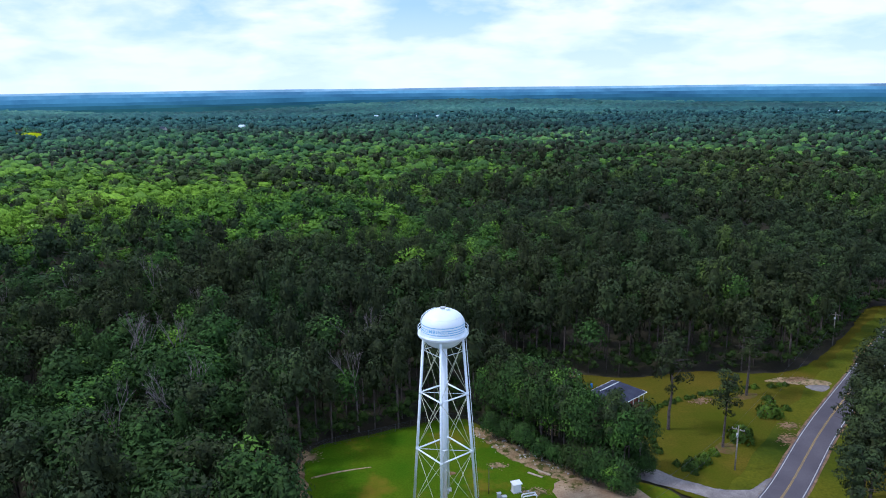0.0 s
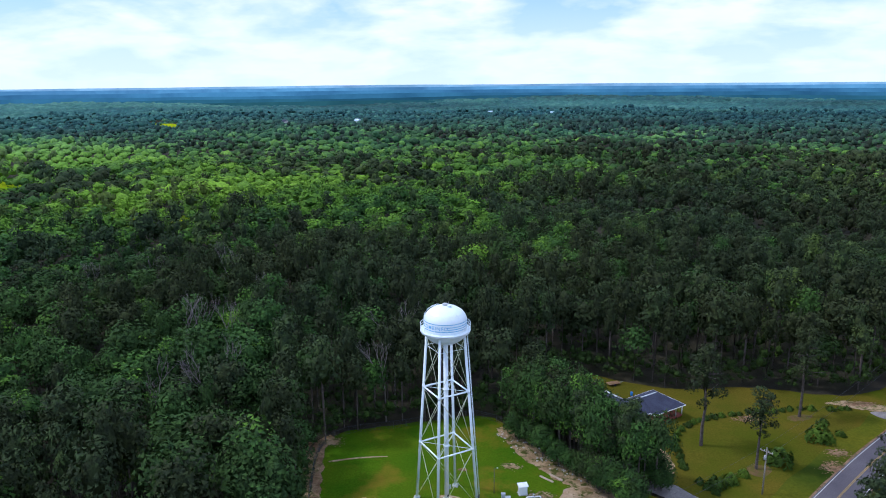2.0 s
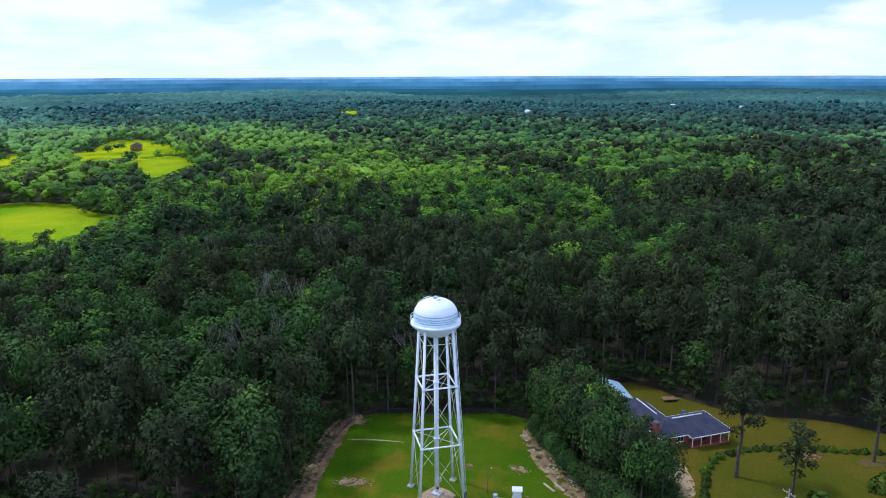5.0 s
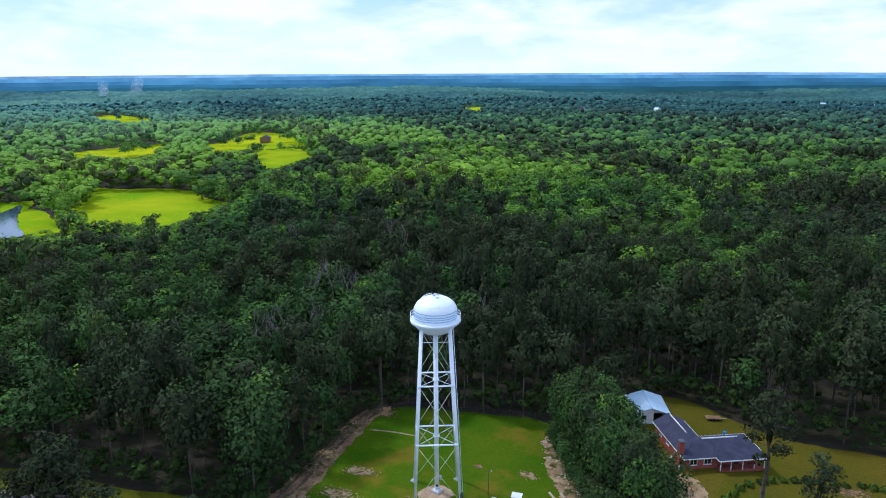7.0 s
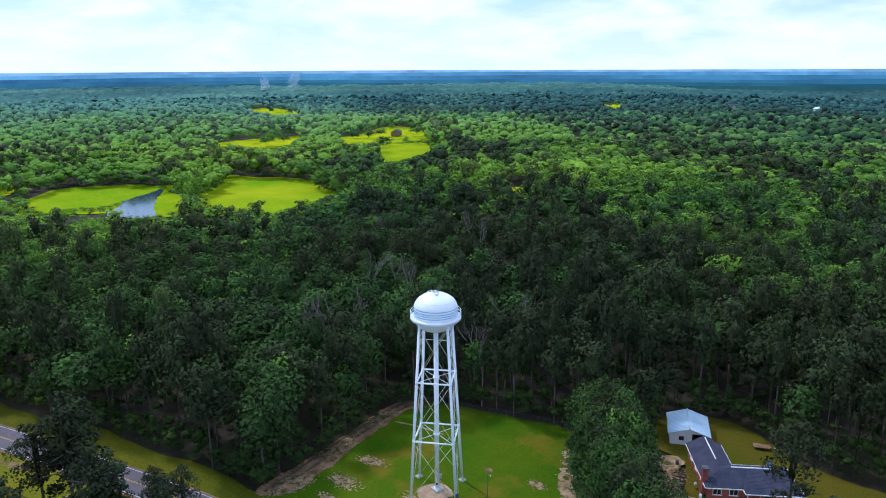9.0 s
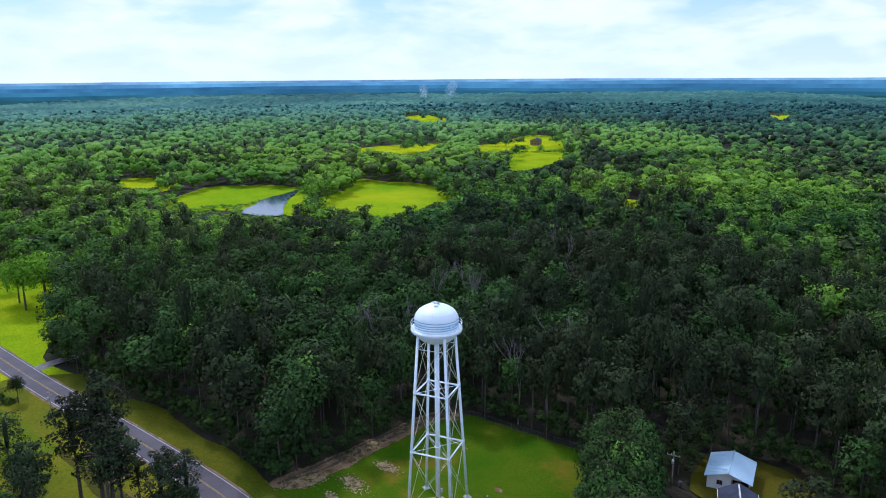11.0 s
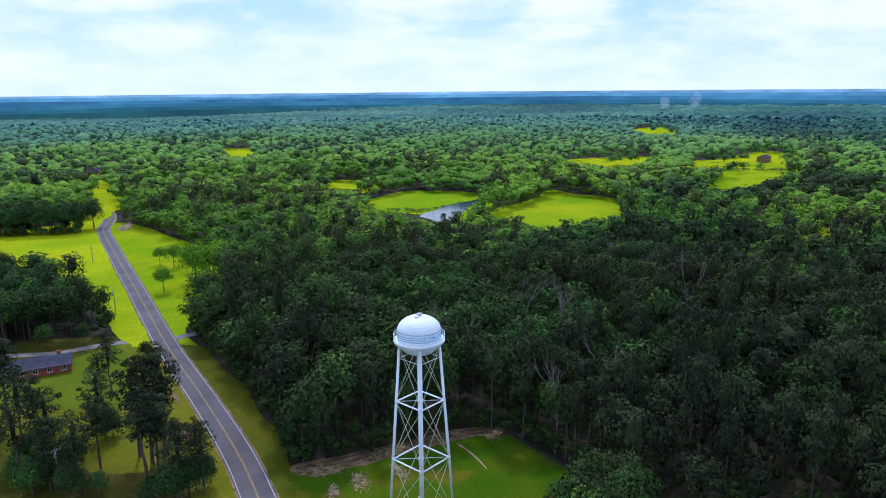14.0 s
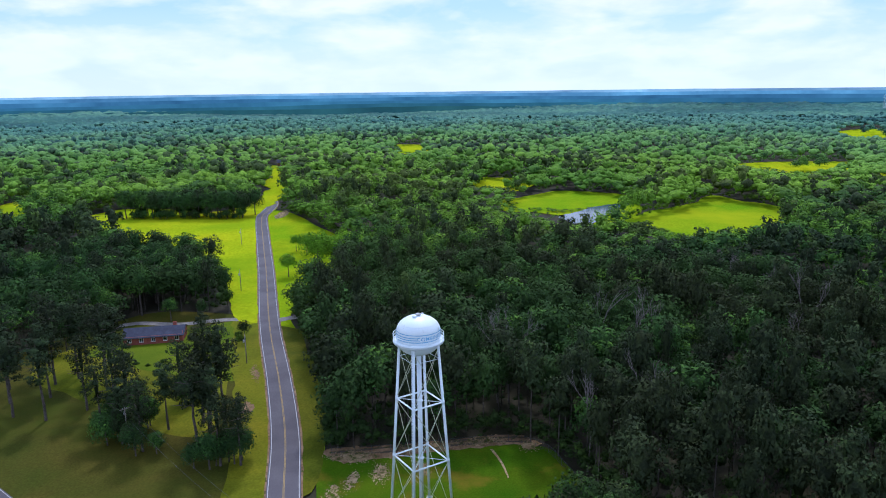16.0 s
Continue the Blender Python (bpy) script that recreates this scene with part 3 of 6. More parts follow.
patch("house_lawn", [(-60, 60), (-66, 20), (-76, 6), (-96, 28), (-106, 40), (-102, 46)], 0.06, "sunlit_lawn", "bright green lawn before the small house", 15, 1.5)
patch("east_grass", EAST, 0.03, "yard", "rough grass beyond the road", 15, 0.6)
patch("road_verge", VERGE_N, 0.05, "verge", "bright mown grass verge along the road", 15, 0.6)
# darker grass sheet over the bright verge, shade painted as its colour
patch("shaded_verge", [(-8, 94.5), (-24, 92.5), (-47, 85.5), (-76, 74.5), (-100, 62), (-103, 54), (-98, 53), (-40, 76), (-4, 89)], 0.075, "olive_grass", "olive green mown verge beside the woods", 15, 1.2)
patch("hay_field", HAY, 0.12, "hay", "sunlit yellow-green hay field beside the road", 15, 0.8)
patch("far_hay_field", HAY_FAR, 0.15, "hay", "bright hay field behind the trees", 20, 1)
patch("pond_field", FIELD, 0.15, "field_grass", "open yellow-green field beside the pond", 15, 2.0, grow=10.0)
patch("meadow", MEADOW, 0.12, "field_grass", "bright green meadow on the pond's bank", 15, 2.0, grow=9.0)
patch("pond_bank", BANK, 0.12, "verge", "grassy pond bank with bare edges", 15, 1.2)
patch("pond", POND, 0.3, "water", "still pond reflecting the pale sky", 15, 1.2, category="water")
for nm, poly in (("pasture", FAR_A), ("pasture", FAR_B), ("pasture", FAR_C), ("far_pasture", FAR_D), ("far_pasture", FAR_E), ("farm_lane_grass", FAR_F), ("clearing", FAR_G), ("clearing", FAR_H), ("clearing", FAR_I), ("far_pasture", FAR_J)):
    patch(nm, poly, 0.3, "field_grass" if poly is FAR_C else "hay", "sunlit pasture between the woods", 30, 2, grow=11.0)

# roads
ROAD = spline([(-372, -50), (-352, -36), (-336, -27), (-318, -21.5), (-300, -18.5), (-280, -14.5), (-220, 8), (-169, 27.5), (-103, 52), (-59, 70), (-29, 81.5), (-5, 89), (32, 101), (50, 109.5), (61, 119.5), (79.5, 143), (96.6, 163), (124.7, 195), (152, 226), (205, 286)], 3)
tagged(strip("south_verge", [p for p in ROAD if -120 < p[0] < 22], -11.5, -1.5, 0.07, "sunny_grass", ragged=1.2), "mown yellowish grass verge south of the road", "verge", kind="structure")
tagged(strip("yard_verge", [p for p in ROAD if 57 < p[0] < 150], 1.8, 8.5, 0.07, "olive_grass", ragged=1.0), "mown grass verge before the yard", "verge", kind="structure")
tagged(strip("east_verge", [p for p in ROAD if 20 < p[0] < 150], -10, -1.8, 0.07, "olive_grass", ragged=1.0), "mown olive grass verge beyond the road", "verge", kind="structure")
tagged(strip("hay_verge", [p for p in ROAD if -322 < p[0] < -104], -9, -1.6, 0.08, "hay", ragged=0.8), "sunlit grass verge between the road and the hay field", "verge", kind="structure")
road = strip("road", ROAD, -3.3, 3.3, 0.16, "asphalt")
tagged(road, "worn grey two-lane asphalt road with painted lines", "road", kind="structure")
for w in (-2.95, 2.95):
    strip("edge_line", ROAD, w - 0.07, w + 0.07, 0.175, "line_white", road)
for w in (-0.11, 0.11):
    strip("centre_line", ROAD, w - 0.05, w + 0.05, 0.175, "line_yellow", road)
for s in (-1, 1):
    tagged(strip("road_shoulder", ROAD, s * 3.1, s * 3.7, 0.10, "rust_dirt", ragged=0.22), "sandy dirt edge along the asphalt", "shoulder", kind="structure")
SIDE = spline([(-57, -62), (-27.3, -15.6), (-4.8, 25.4), (10.6, 50.4), (23.6, 74), (34, 99)], 3)
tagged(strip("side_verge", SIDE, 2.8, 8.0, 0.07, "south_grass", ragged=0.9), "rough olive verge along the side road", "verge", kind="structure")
side_road = strip("side_road", SIDE, -3.0, 3.0, 0.12, "asphalt")
tagged(side_road, "grey asphalt side road with white edge lines", "road", kind="structure")
for w in (-2.7, 2.7):
    strip("edge_line", SIDE, w - 0.06, w + 0.06, 0.135, "line_white", side_road)


def blotches(name, cx, cy, rx, ry, count, mat, label, seed, turn=0.0):
    """Scattered uneven scuffs of bare earth, thinning outwards."""
    rg = np.random.default_rng(seed)
    bm = bmesh.new()
    ca, sa = math.cos(turn), math.sin(turn)
    for i in range(count * 4):
        u, v = rg.normal(0, 0.5) * rx, rg.normal(0, 0.5) * ry
        x, y = cx + u * ca - v * sa, cy + u * sa + v * ca
        r = rg.uniform(0.05, 0.27) * math.exp(-0.5 * (u / rx) ** 2 - 0.5 * (v / ry) ** 2)
        k = int(rg.integers(7, 11))
        a0 = rg.uniform(0, 6.28)
        vs = []
        for j in range(k):
            a = a0 + j * math.tau / k
            q = r * rg.uniform(0.55, 1.3)
            px, py = x + q * 1.7 * math.cos(a), y + q * math.sin(a)
            vs.append(bm.verts.new((px, py, height1(px, py) + 0.085 + 0.0004 * i)))
        bm.faces.new(vs)
    return tagged(part(name, bm, mat), label, "ground", kind="structure")

# ---------------------------------------------------------------- trees
rng = np.random.default_rng(7)


def cards(centres, normals, size, rg):
    """One leafy three-cornered spray for each centre, roughly square to its normal. Returns corners, triangles and the sprays' smoothed normals."""
    n = len(centres)
    up = rg.normal(size=(n, 3))
    nr = normals + 0.38 * rg.normal(size=(n, 3))
    nr /= np.linalg.norm(nr, axis=1)[:, None]
    a = np.cross(nr, up)
    a /= np.linalg.norm(a, axis=1)[:, None] + 1e-9
    b_ = np.cross(nr, a)
    s = (size * rg.uniform(0.6, 1.35, n))[:, None]
    verts = np.empty((n, 3, 3))
    for k in range(3):
        an = k * math.tau / 3 + rg.uniform(-0.5, 0.5, n)
        r = s * rg.uniform(0.7, 1.2, n)[:, None]
        verts[:, k] = centres + r * (np.cos(an)[:, None] * a + np.sin(an)[:, None] * b_)
    soft = normals * 0.86 + nr * 0.14
    soft /= np.linalg.norm(soft, axis=1)[:, None]
    return verts.reshape(-1, 3), np.arange(n * 3).reshape(n, 3), np.repeat(soft, 3, 0)


def sphere(level):
    bm = bmesh.new()
    bmesh.ops.create_icosphere(bm, subdivisions=level, radius=1)
    v = np.array([p.co[:] for p in bm.verts])
    f = np.array([[p.index for p in q.verts] for q in bm.faces])
    bm.free()
    return v, f


SPHERES = {k: sphere(k) for k in (1, 2, 3)}


def clump_plan(kind, count, rg):
    """Middles and radii of a crown's foliage clumps; across in crown radii, upwards in tree heights."""
    mids, radii = [], []
    for k in range(count):
        u = (k + 0.5) / count
        an = k * 2.4 + rg.uniform(-0.6, 0.6)
        if count <= 4:
            r, low = (0.0, 0.62) if k == 0 else (rg.uniform(0.40, 0.55), rg.uniform(0.56, 0.74))
            mids.append((r * math.cos(an), r * math.sin(an), low))
            radii.append(rg.uniform(0.74, 0.92) if k == 0 else rg.uniform(0.40, 0.56))
        elif kind == "tall_pine":
            z = 0.44 + 0.52 * u ** 0.85
            env = math.sqrt(max(0.02, 1 - ((z - 0.62) / 0.37) ** 2)) if z > 0.62 else 1 - 1.5 * (0.62 - z)
            r = env * rg.uniform(0.30, 0.86)
            mids.append((r * math.cos(an), r * math.sin(an), z + rg.normal(0, 0.012)))
            radii.append(rg.uniform(0.24, 0.40) * (0.62 + 0.38 * env))
        elif kind == "pine":
            z = 0.50 + 0.44 * u ** 0.8
            env = math.sqrt(max(0.02, 1 - ((z - 0.66) / 0.34) ** 2)) if z > 0.66 else 1 - 1.2 * (0.66 - z)
            r = env * rg.uniform(0.28, 0.82)
            mids.append((r * math.cos(an), r * math.sin(an), z + rg.normal(0, 0.015)))
            radii.append(rg.uniform(0.30, 0.46) * (0.66 + 0.34 * env))
        else:
            dz = 1 - 1.5 * u
            q = math.sqrt(max(0.0, 1 - dz * dz))
            r = rg.uniform(0.50, 0.74)
            mids.append((q * r * math.cos(an), q * r * math.sin(an), 0.64 + 0.27 * dz * rg.uniform(0.8, 1.1)))
            radii.append(rg.uniform(0.30, 0.48))
    return np.array(mids), np.array(radii)


def crown_proto(kind, clumps, n, size, h, w, rg, core=0.76, solid=1):
    """A crown in metres: rounded foliage clumps with loose sprays; up to five clumps have a small core each, more share
    one darkened core. Returns corners, triangles, normals and a tint a corner.
    """
    mids, radii = clump_plan(kind, clumps, rg)
    mids = mids * np.array([w, w, h])
    flat = {"tall_pine": 0.62, "pine": 0.66}.get(kind, 0.82)
    heart = np.array([0, 0, 0.56 * h])
    vs, fs, ns, ts, base = [], [], [], [], 0
    bv, bf = SPHERES[solid]
    each = n // clumps
    for c, r in zip(mids, radii * w):
        turn = np.array(Euler((rg.uniform(0, 6), rg.uniform(0, 6), rg.uniform(0, 6))).to_matrix())
        axes = np.array([r * rg.uniform(0.85, 1.15), r * rg.uniform(0.85, 1.15), r * flat * (1.5 if clumps <= 4 and not vs else 1.0)])
        away = (c - heart) / (np.linalg.norm(c - heart) + 1e-6)
        d = bv @ turn
        tone = rg.normal(0, 0.09)
        m = 0
        if clumps <= 5:
            v = c + d * axes * core * rg.uniform(0.82, 1.12, len(d))[:, None]
            vs.append(v)
            fs.append(bf + base)
            ns.append(d * 0.72 + away * 0.28)
            base += len(v)
            m = len(v)
        if each:
            e = rg.normal(size=(each, 3))
            e[:, 2] = e[:, 2] * 0.85 + 0.32
            e /= np.linalg.norm(e, axis=1)[:, None]
            out = 0.58 * e + 0.42 * away
            out /= np.linalg.norm(out, axis=1)[:, None]
            cv, cf, cn = cards(c + e * axes * rg.uniform(0.72, 1.26, each)[:, None], out, size, rg)
            vs.append(cv)
            fs.append(cf + base)
            ns.append(cn)
            base += len(cv)
            m += len(cv)
        ts.append(np.full(m, tone))
    # solid core added to stop see-through, inner shade put into its darker tint
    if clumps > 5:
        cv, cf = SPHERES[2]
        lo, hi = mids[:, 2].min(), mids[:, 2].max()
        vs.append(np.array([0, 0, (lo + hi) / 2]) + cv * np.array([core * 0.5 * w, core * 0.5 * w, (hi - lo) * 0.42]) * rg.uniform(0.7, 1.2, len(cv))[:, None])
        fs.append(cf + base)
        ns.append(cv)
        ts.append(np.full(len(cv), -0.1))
    nn = np.concatenate(ns)
    nn /= np.linalg.norm(nn, axis=1)[:, None] + 1e-9
    return np.concatenate(vs), np.concatenate(fs), nn, np.concatenate(ts)


def trunk_bm(h, r, kind, rg, top=0.92, limbs=9):
    bm = bmesh.new()
    pts = [Vector((0, 0, -0.3))]
    for i in range(1, 6):
        pts.append(Vector((rg.normal() * 0.10, rg.normal() * 0.10, h * top * i / 5)))
    for i in range(5):
        tube(bm, pts[i], pts[i + 1], r * (1 - 0.17 * i), r * (1 - 0.17 * (i + 1)), 7, False)
    for k in range(limbs):
        f = rg.uniform(0.42, 0.86) if kind != "dead" else rg.uniform(0.4, 0.95)
        an = rg.uniform(0, math.tau)
        ln = h * (0.16 if kind == "pine" else 0.20) * (1.25 - f) * 1.6
        a = Vector((0, 0, h * f))
        rise = 0.25 if kind == "pine" else 0.85
        b_ = a + Vector((math.cos(an), math.sin(an), rise)) * ln
        tube(bm, a, b_, r * 0.34, r * 0.10, 5, False)
        if kind == "dead":
            for s in (-0.5, 0.45):
                c = a + (b_ - a) * 0.55
                tube(bm, c, c + Vector((math.cos(an + s), math.sin(an + s), 1.0)) * ln * 0.5, r * 0.16, r * 0.04, 4, False)
    return bm


def tree_set(kind, count, h, w, clumps, n, size, leaf, label, seed, core=0.80):
    """A few different trees of one kind, each an Empty with trunk and crown."""
    out = []
    for i in range(count):
        rg = np.random.default_rng(seed + i)
        hh, ww = h * rg.uniform(0.9, 1.1), w * rg.uniform(0.9, 1.12)
        root = thing("pine_tree" if kind == "pine" else "tree", label, "tree")
        part("trunk", trunk_bm(hh, 0.021 * hh * (0.8 if kind == "pine" else 1), kind, rg), "bark", root)
        v, f, nn, tt = crown_proto("tall_pine" if kind == "pine" else kind, clumps, n, size, hh, ww, rg, core)
        cr = new("crown", raw_mesh("crown", v, f, leaf, np.clip(rg.uniform(0.02, 0.34) + tt, 0, 1), nn))
        cr.parent = root
        out.append([root, False, hh])
    return out


def plant(protos, x, y, scale=1.0, group="", label="", sunk=0.0):
    p = protos[int(rng.integers(len(protos)))]
    m = Matrix.LocRotScale((x, y, height1(x, y) - sunk * scale), Euler((0, 0, rng.uniform(0, math.tau))), None)
    if p[1]:
        ob = copy_thing(p[0], m)
    else:
        ob, p[1] = p[0], True
        ob.matrix_basis = m
    ob.scale = (scale * rng.uniform(0.92, 1.08), scale * rng.uniform(0.92, 1.08), scale)
    return tagged(ob, label, "", group)


PINES = tree_set("pine", 7, 21.0, 4.6, 24, 2400, 0.30, "pine", "tall loblolly pine with an open dark green crown", 20, 0.5)
AIRY = tree_set("pine", 4, 21.0, 4.8, 18, 1500, 0.30, "pine", "thin pine with a sparse airy crown", 80, 0.22)
OAKS = tree_set("hardwood", 7, 16.0, 4.9, 20, 2000, 0.34, "hardwood", "full leafy hardwood tree in deep green", 40)
SUNNY = tree_set("hardwood", 3, 14.0, 5.4, 22, 2200, 0.32, "bright", "bright green broad-crowned tree in the open grass", 60)

OPEN = [NEARSIDE, LAWN, YARD, CLUMP, SOUTH, EAST, BANK, VERGE_N, HAY, HAY_FAR, FIELD, MEADOW, POND, FAR_A, FAR_B, FAR_C, FAR_D, FAR_E, FAR_F, FAR_G, FAR_H, FAR_I, FAR_J]
ROAD_XY = np.array(ROAD)


def road_gap(x, y):
    d = np.full(np.shape(x), 1e9)
    for p in ROAD_XY[::2]:
        d = np.minimum(d, np.hypot(x - p[0], y - p[1]))
    return d


def wooded(x, y):
    ok = np.ones(np.shape(x), bool)
    d = np.hypot(x - TX, y - TY)
    sway = 3.5 * smooth01(190, 260, d)
    wx, wy = x + sway * noise2(x, y, 13, 0.4), y + sway * noise2(x, y, 11, 5.2)
    for poly in OPEN:
        ok &= ~inside(poly, wx, wy)
    near = np.hypot(x, y - 100) < 700
    gap = np.full(np.shape(x), 1e9)
    gap[near] = road_gap(x[near], y[near])
    return ok & (gap > 8)


def in_view_sector(x, y):
    """The woods that lie north to south-west of the tower."""
    return (x < 0.64 * y + 45) & (y > 0.83 * (x - 112) + 134 - 45)


def sites(step, r0, r1, rg):
    """Jittered places for trees between two distances from the tower's south-east side."""
    g = np.arange(-r1, r1, step)
    x, y = np.meshgrid(g + 75, g + 60)
    x, y = x.ravel() + rg.uniform(-0.42, 0.42, x.size) * step, y.ravel() + rg.uniform(-0.42, 0.42, y.size) * step
    d = np.hypot(x - 75, y - 60)
    keep = (d >= r0) & (d < r1) & in_view_sector(x, y)
    x, y = x[keep], y[keep]
    k = wooded(x, y)
    return x[k], y[k]


def noise2(x, y, s, seed):
    """Cheap smooth noise, -1 to 1, for stands of one kind of tree."""
    return (np.sin(x / s + seed) * np.cos(y / (s * 0.83) - seed * 1.7) + 0.6 * np.sin((x * 0.7 + y) / (s * 0.52) + seed * 2.3) + 0.4 * np.cos((x - 0.8 * y) / (s * 0.31) + seed)) / 2


def woodland(name, label, xs, ys, hs, ws, kind, clumps, n, size, leaf, rg, protos=9, h0=17.0, w0=4.4, tone=None):
    """Many trees joined into one mesh."""
    allv, allt, alltint, alln, allhaze = [], [], [], [], []
    D = np.hypot(xs - TX, ys - TY)
    # haze by distance from the tower, mixed into the leaves' base colour
    far_haze = 0.9 * smooth01(420, 1450, D + 90 * noise2(xs, ys, 140, 3.3))
    base = 0
    which = rg.integers(0, protos, len(xs))
    zs = height(xs, ys)
    for i in range(protos):
        idx = np.nonzero(which == i)[0]
        if not len(idx):
            continue
        v, f, nn, tt = crown_proto(kind, clumps, n, size, h0, w0, np.random.default_rng(100 + i))
        m, k = len(idx), len(v)
        an = rg.uniform(0, math.tau, m)
        c, s = np.cos(an)[:, None], np.sin(an)[:, None]
        w, h = (ws[idx] / w0)[:, None], (hs[idx] / h0)[:, None]
        sx = rg.uniform(0.88, 1.14, m)[:, None]
        V = np.stack([(v[:, 0] * sx * c - v[:, 1] * s) * w + xs[idx][:, None], (v[:, 0] * sx * s + v[:, 1] * c) * w + ys[idx][:, None], v[:, 2] * h + zs[idx][:, None]], 2)
        N = np.stack([(nn[:, 0] * c - nn[:, 1] * s) / w, (nn[:, 0] * s + nn[:, 1] * c) / w, nn[:, 2] / h], 2)
        N /= np.linalg.norm(N, axis=2)[:, :, None]
        allv.append(V.reshape(-1, 3))
        alln.append(N.reshape(-1, 3))
        allt.append((f[None] + (np.arange(m) * k)[:, None, None]).reshape(-1, 3) + base)
        base += m * k
        own = rg.normal(0.40, 0.22, m) if tone is None else tone[idx] + rg.normal(0, 0.15 if clumps > 4 else 0.10, m)
        allhaze.append(np.repeat(far_haze[idx], k))
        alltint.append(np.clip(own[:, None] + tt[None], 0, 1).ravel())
    ob = new(name, raw_mesh(name, np.concatenate(allv), np.concatenate(allt), leaf, np.concatenate(alltint), np.concatenate(alln), np.concatenate(allhaze)))
    return tagged(ob, label, "woods", kind="stuff")


def trunk_stuff(name, label, xs, ys, hs, mat, rg):
    """Bare stems under the crowns, joined: four-sided tapered posts."""
    n = len(xs)
    zs = height(xs, ys)
    v = np.empty((n, 8, 3))
    for k in range(4):
        an = k * math.pi / 2
        for j, (r, f) in enumerate(((0.17, -0.02), (0.07, 0.80))):
            v[:, j * 4 + k, 0] = xs + r * math.cos(an) + (0 if j == 0 else rg.normal(0, 0.25, n))
            v[:, j * 4 + k, 1] = ys + r * math.sin(an)
            v[:, j * 4 + k, 2] = zs + hs * f
    f = []
    for k in range(4):
        q = (k + 1) % 4
        f += [(k, q, 4 + q), (k, 4 + q, 4 + k)]
    F = (np.arange(n) * 8)[:, None, None] + np.array(f)[None]
    ob = new(name, raw_mesh(name, v.reshape(-1, 3), F.reshape(-1, 3), mat))
    return tagged(ob, label, "tree trunks", kind="stuff")


def stand_split(xs, ys):
    """True where a pine stands: mostly round the tower and to the east, fewer towards the west."""
    # pines grow here, and their darker leaf colour also stands in for cloud shade
    d = np.hypot(xs - TX, ys - TY)
    v = 0.75 * noise2(xs, ys, 62, 0.7) + 0.45 * rng.normal(size=len(xs))
    return v + 0.55 * np.exp(-(d / 130) ** 2) + 0.75 * smooth01(-60, 90, xs) * (1 - smooth01(300, 460, d)) + 0.35 * smooth01(-40, 120, xs) > 0.42


def sun_tone(xs, ys):
    """0 to 1: sun and cloud shade painted into the foliage tint: dark round the tower and to the north, sunlit in the
    valley to the west.
    """
    d = np.hypot(xs - TX, ys - TY)
    west = smooth01(-140, -235, xs) * (1 - smooth01(225, 310, ys))
    valley = smooth01(-330, -420, xs) * (1 - smooth01(560, 760, ys))
    lit_spots = np.exp(-((xs + 212) ** 2 + (ys - 358) ** 2) / 60.0 ** 2) + 0.55 * np.exp(-((xs + 120) / 130.0) ** 2 - ((ys - 470) / 90.0) ** 2)
    lit_part = np.maximum(np.maximum(0.58 * west, 0.60 * valley), 0.46 * lit_spots)
    lit_part = lit_part + 0.40 * np.exp(-((xs - 140) / 70.0) ** 2 - ((ys - 880) / 45.0) ** 2) + 0.40 * np.exp(-((xs - 190) / 190.0) ** 2 - ((ys - 1480) / 45.0) ** 2)
    return np.clip(0.05 + 0.08 * smooth01(150, 260, d) + 0.25 * smooth01(185, 310, ys) + lit_part + 0.12 * noise2(xs, ys, 75, 2.9) + 0.20 * noise2(xs, ys, 21, 1.3) - 0.08 * smooth01(-60, 60, xs) + 0.16 * smooth01(-400, -1100, xs) - 0.14 * smooth01(600, 900, ys), 0, 1)


SHORE = spline([(-352, 184), (-330, 168), (-318, 159), (-305, 156), (-286, 164)], 4)


def tree_heights(xs, ys, h, rg):
    """Tall round the tower, lower in the hardwoods towards the pond, cut down before the fields and pond to fit the
    camera's view.
    """
    d = np.hypot(xs - TX, ys - TY)
    low = (1 - 0.20 * smooth01(60, 200, d)) * (1 + smooth01(120, 220, d) * (0.20 * noise2(xs, ys, 34, 3.7) + 0.12 * noise2(xs, ys, 90, 0.9)))
    hs = h * low * np.clip(rg.normal(1.0, 0.17, len(xs)), 0.55, 1.4)
    # cap under the sight line from about the camera's place to each clearing
    ox, oy = xs - 85.0, ys - 70.0
    dist = np.hypot(ox, oy) + 1e-6
    cap = np.full(len(xs), 99.0)
    for s in (6, 12, 18, 25, 32, 40, 50, 62, 75, 90, 110):
        px, py = xs + ox / dist * s, ys + oy / dist * s
        for poly in (FIELD, MEADOW, POND, HAY_FAR, FAR_A, FAR_B, FAR_C, FAR_D, FAR_E, FAR_G, FAR_H, FAR_I, FAR_J):
            hit = inside(poly, px, py) & (cap > 90)
            cap[hit] = 1.2 + s * 72.0 / dist[hit] * 0.88
    # trees before the pond kept low so the camera sees the water
    shore = np.full(len(xs), 99.0)
    for px, py in SHORE:
        shore = np.minimum(shore, np.hypot(xs - px, ys - py))
    cap = np.where((shore < 60) & (ys < 180), np.minimum(cap, 1.0 + 0.14 * shore), cap)
    return np.minimum(hs, cap * rg.uniform(0.8, 1.1, len(xs)))


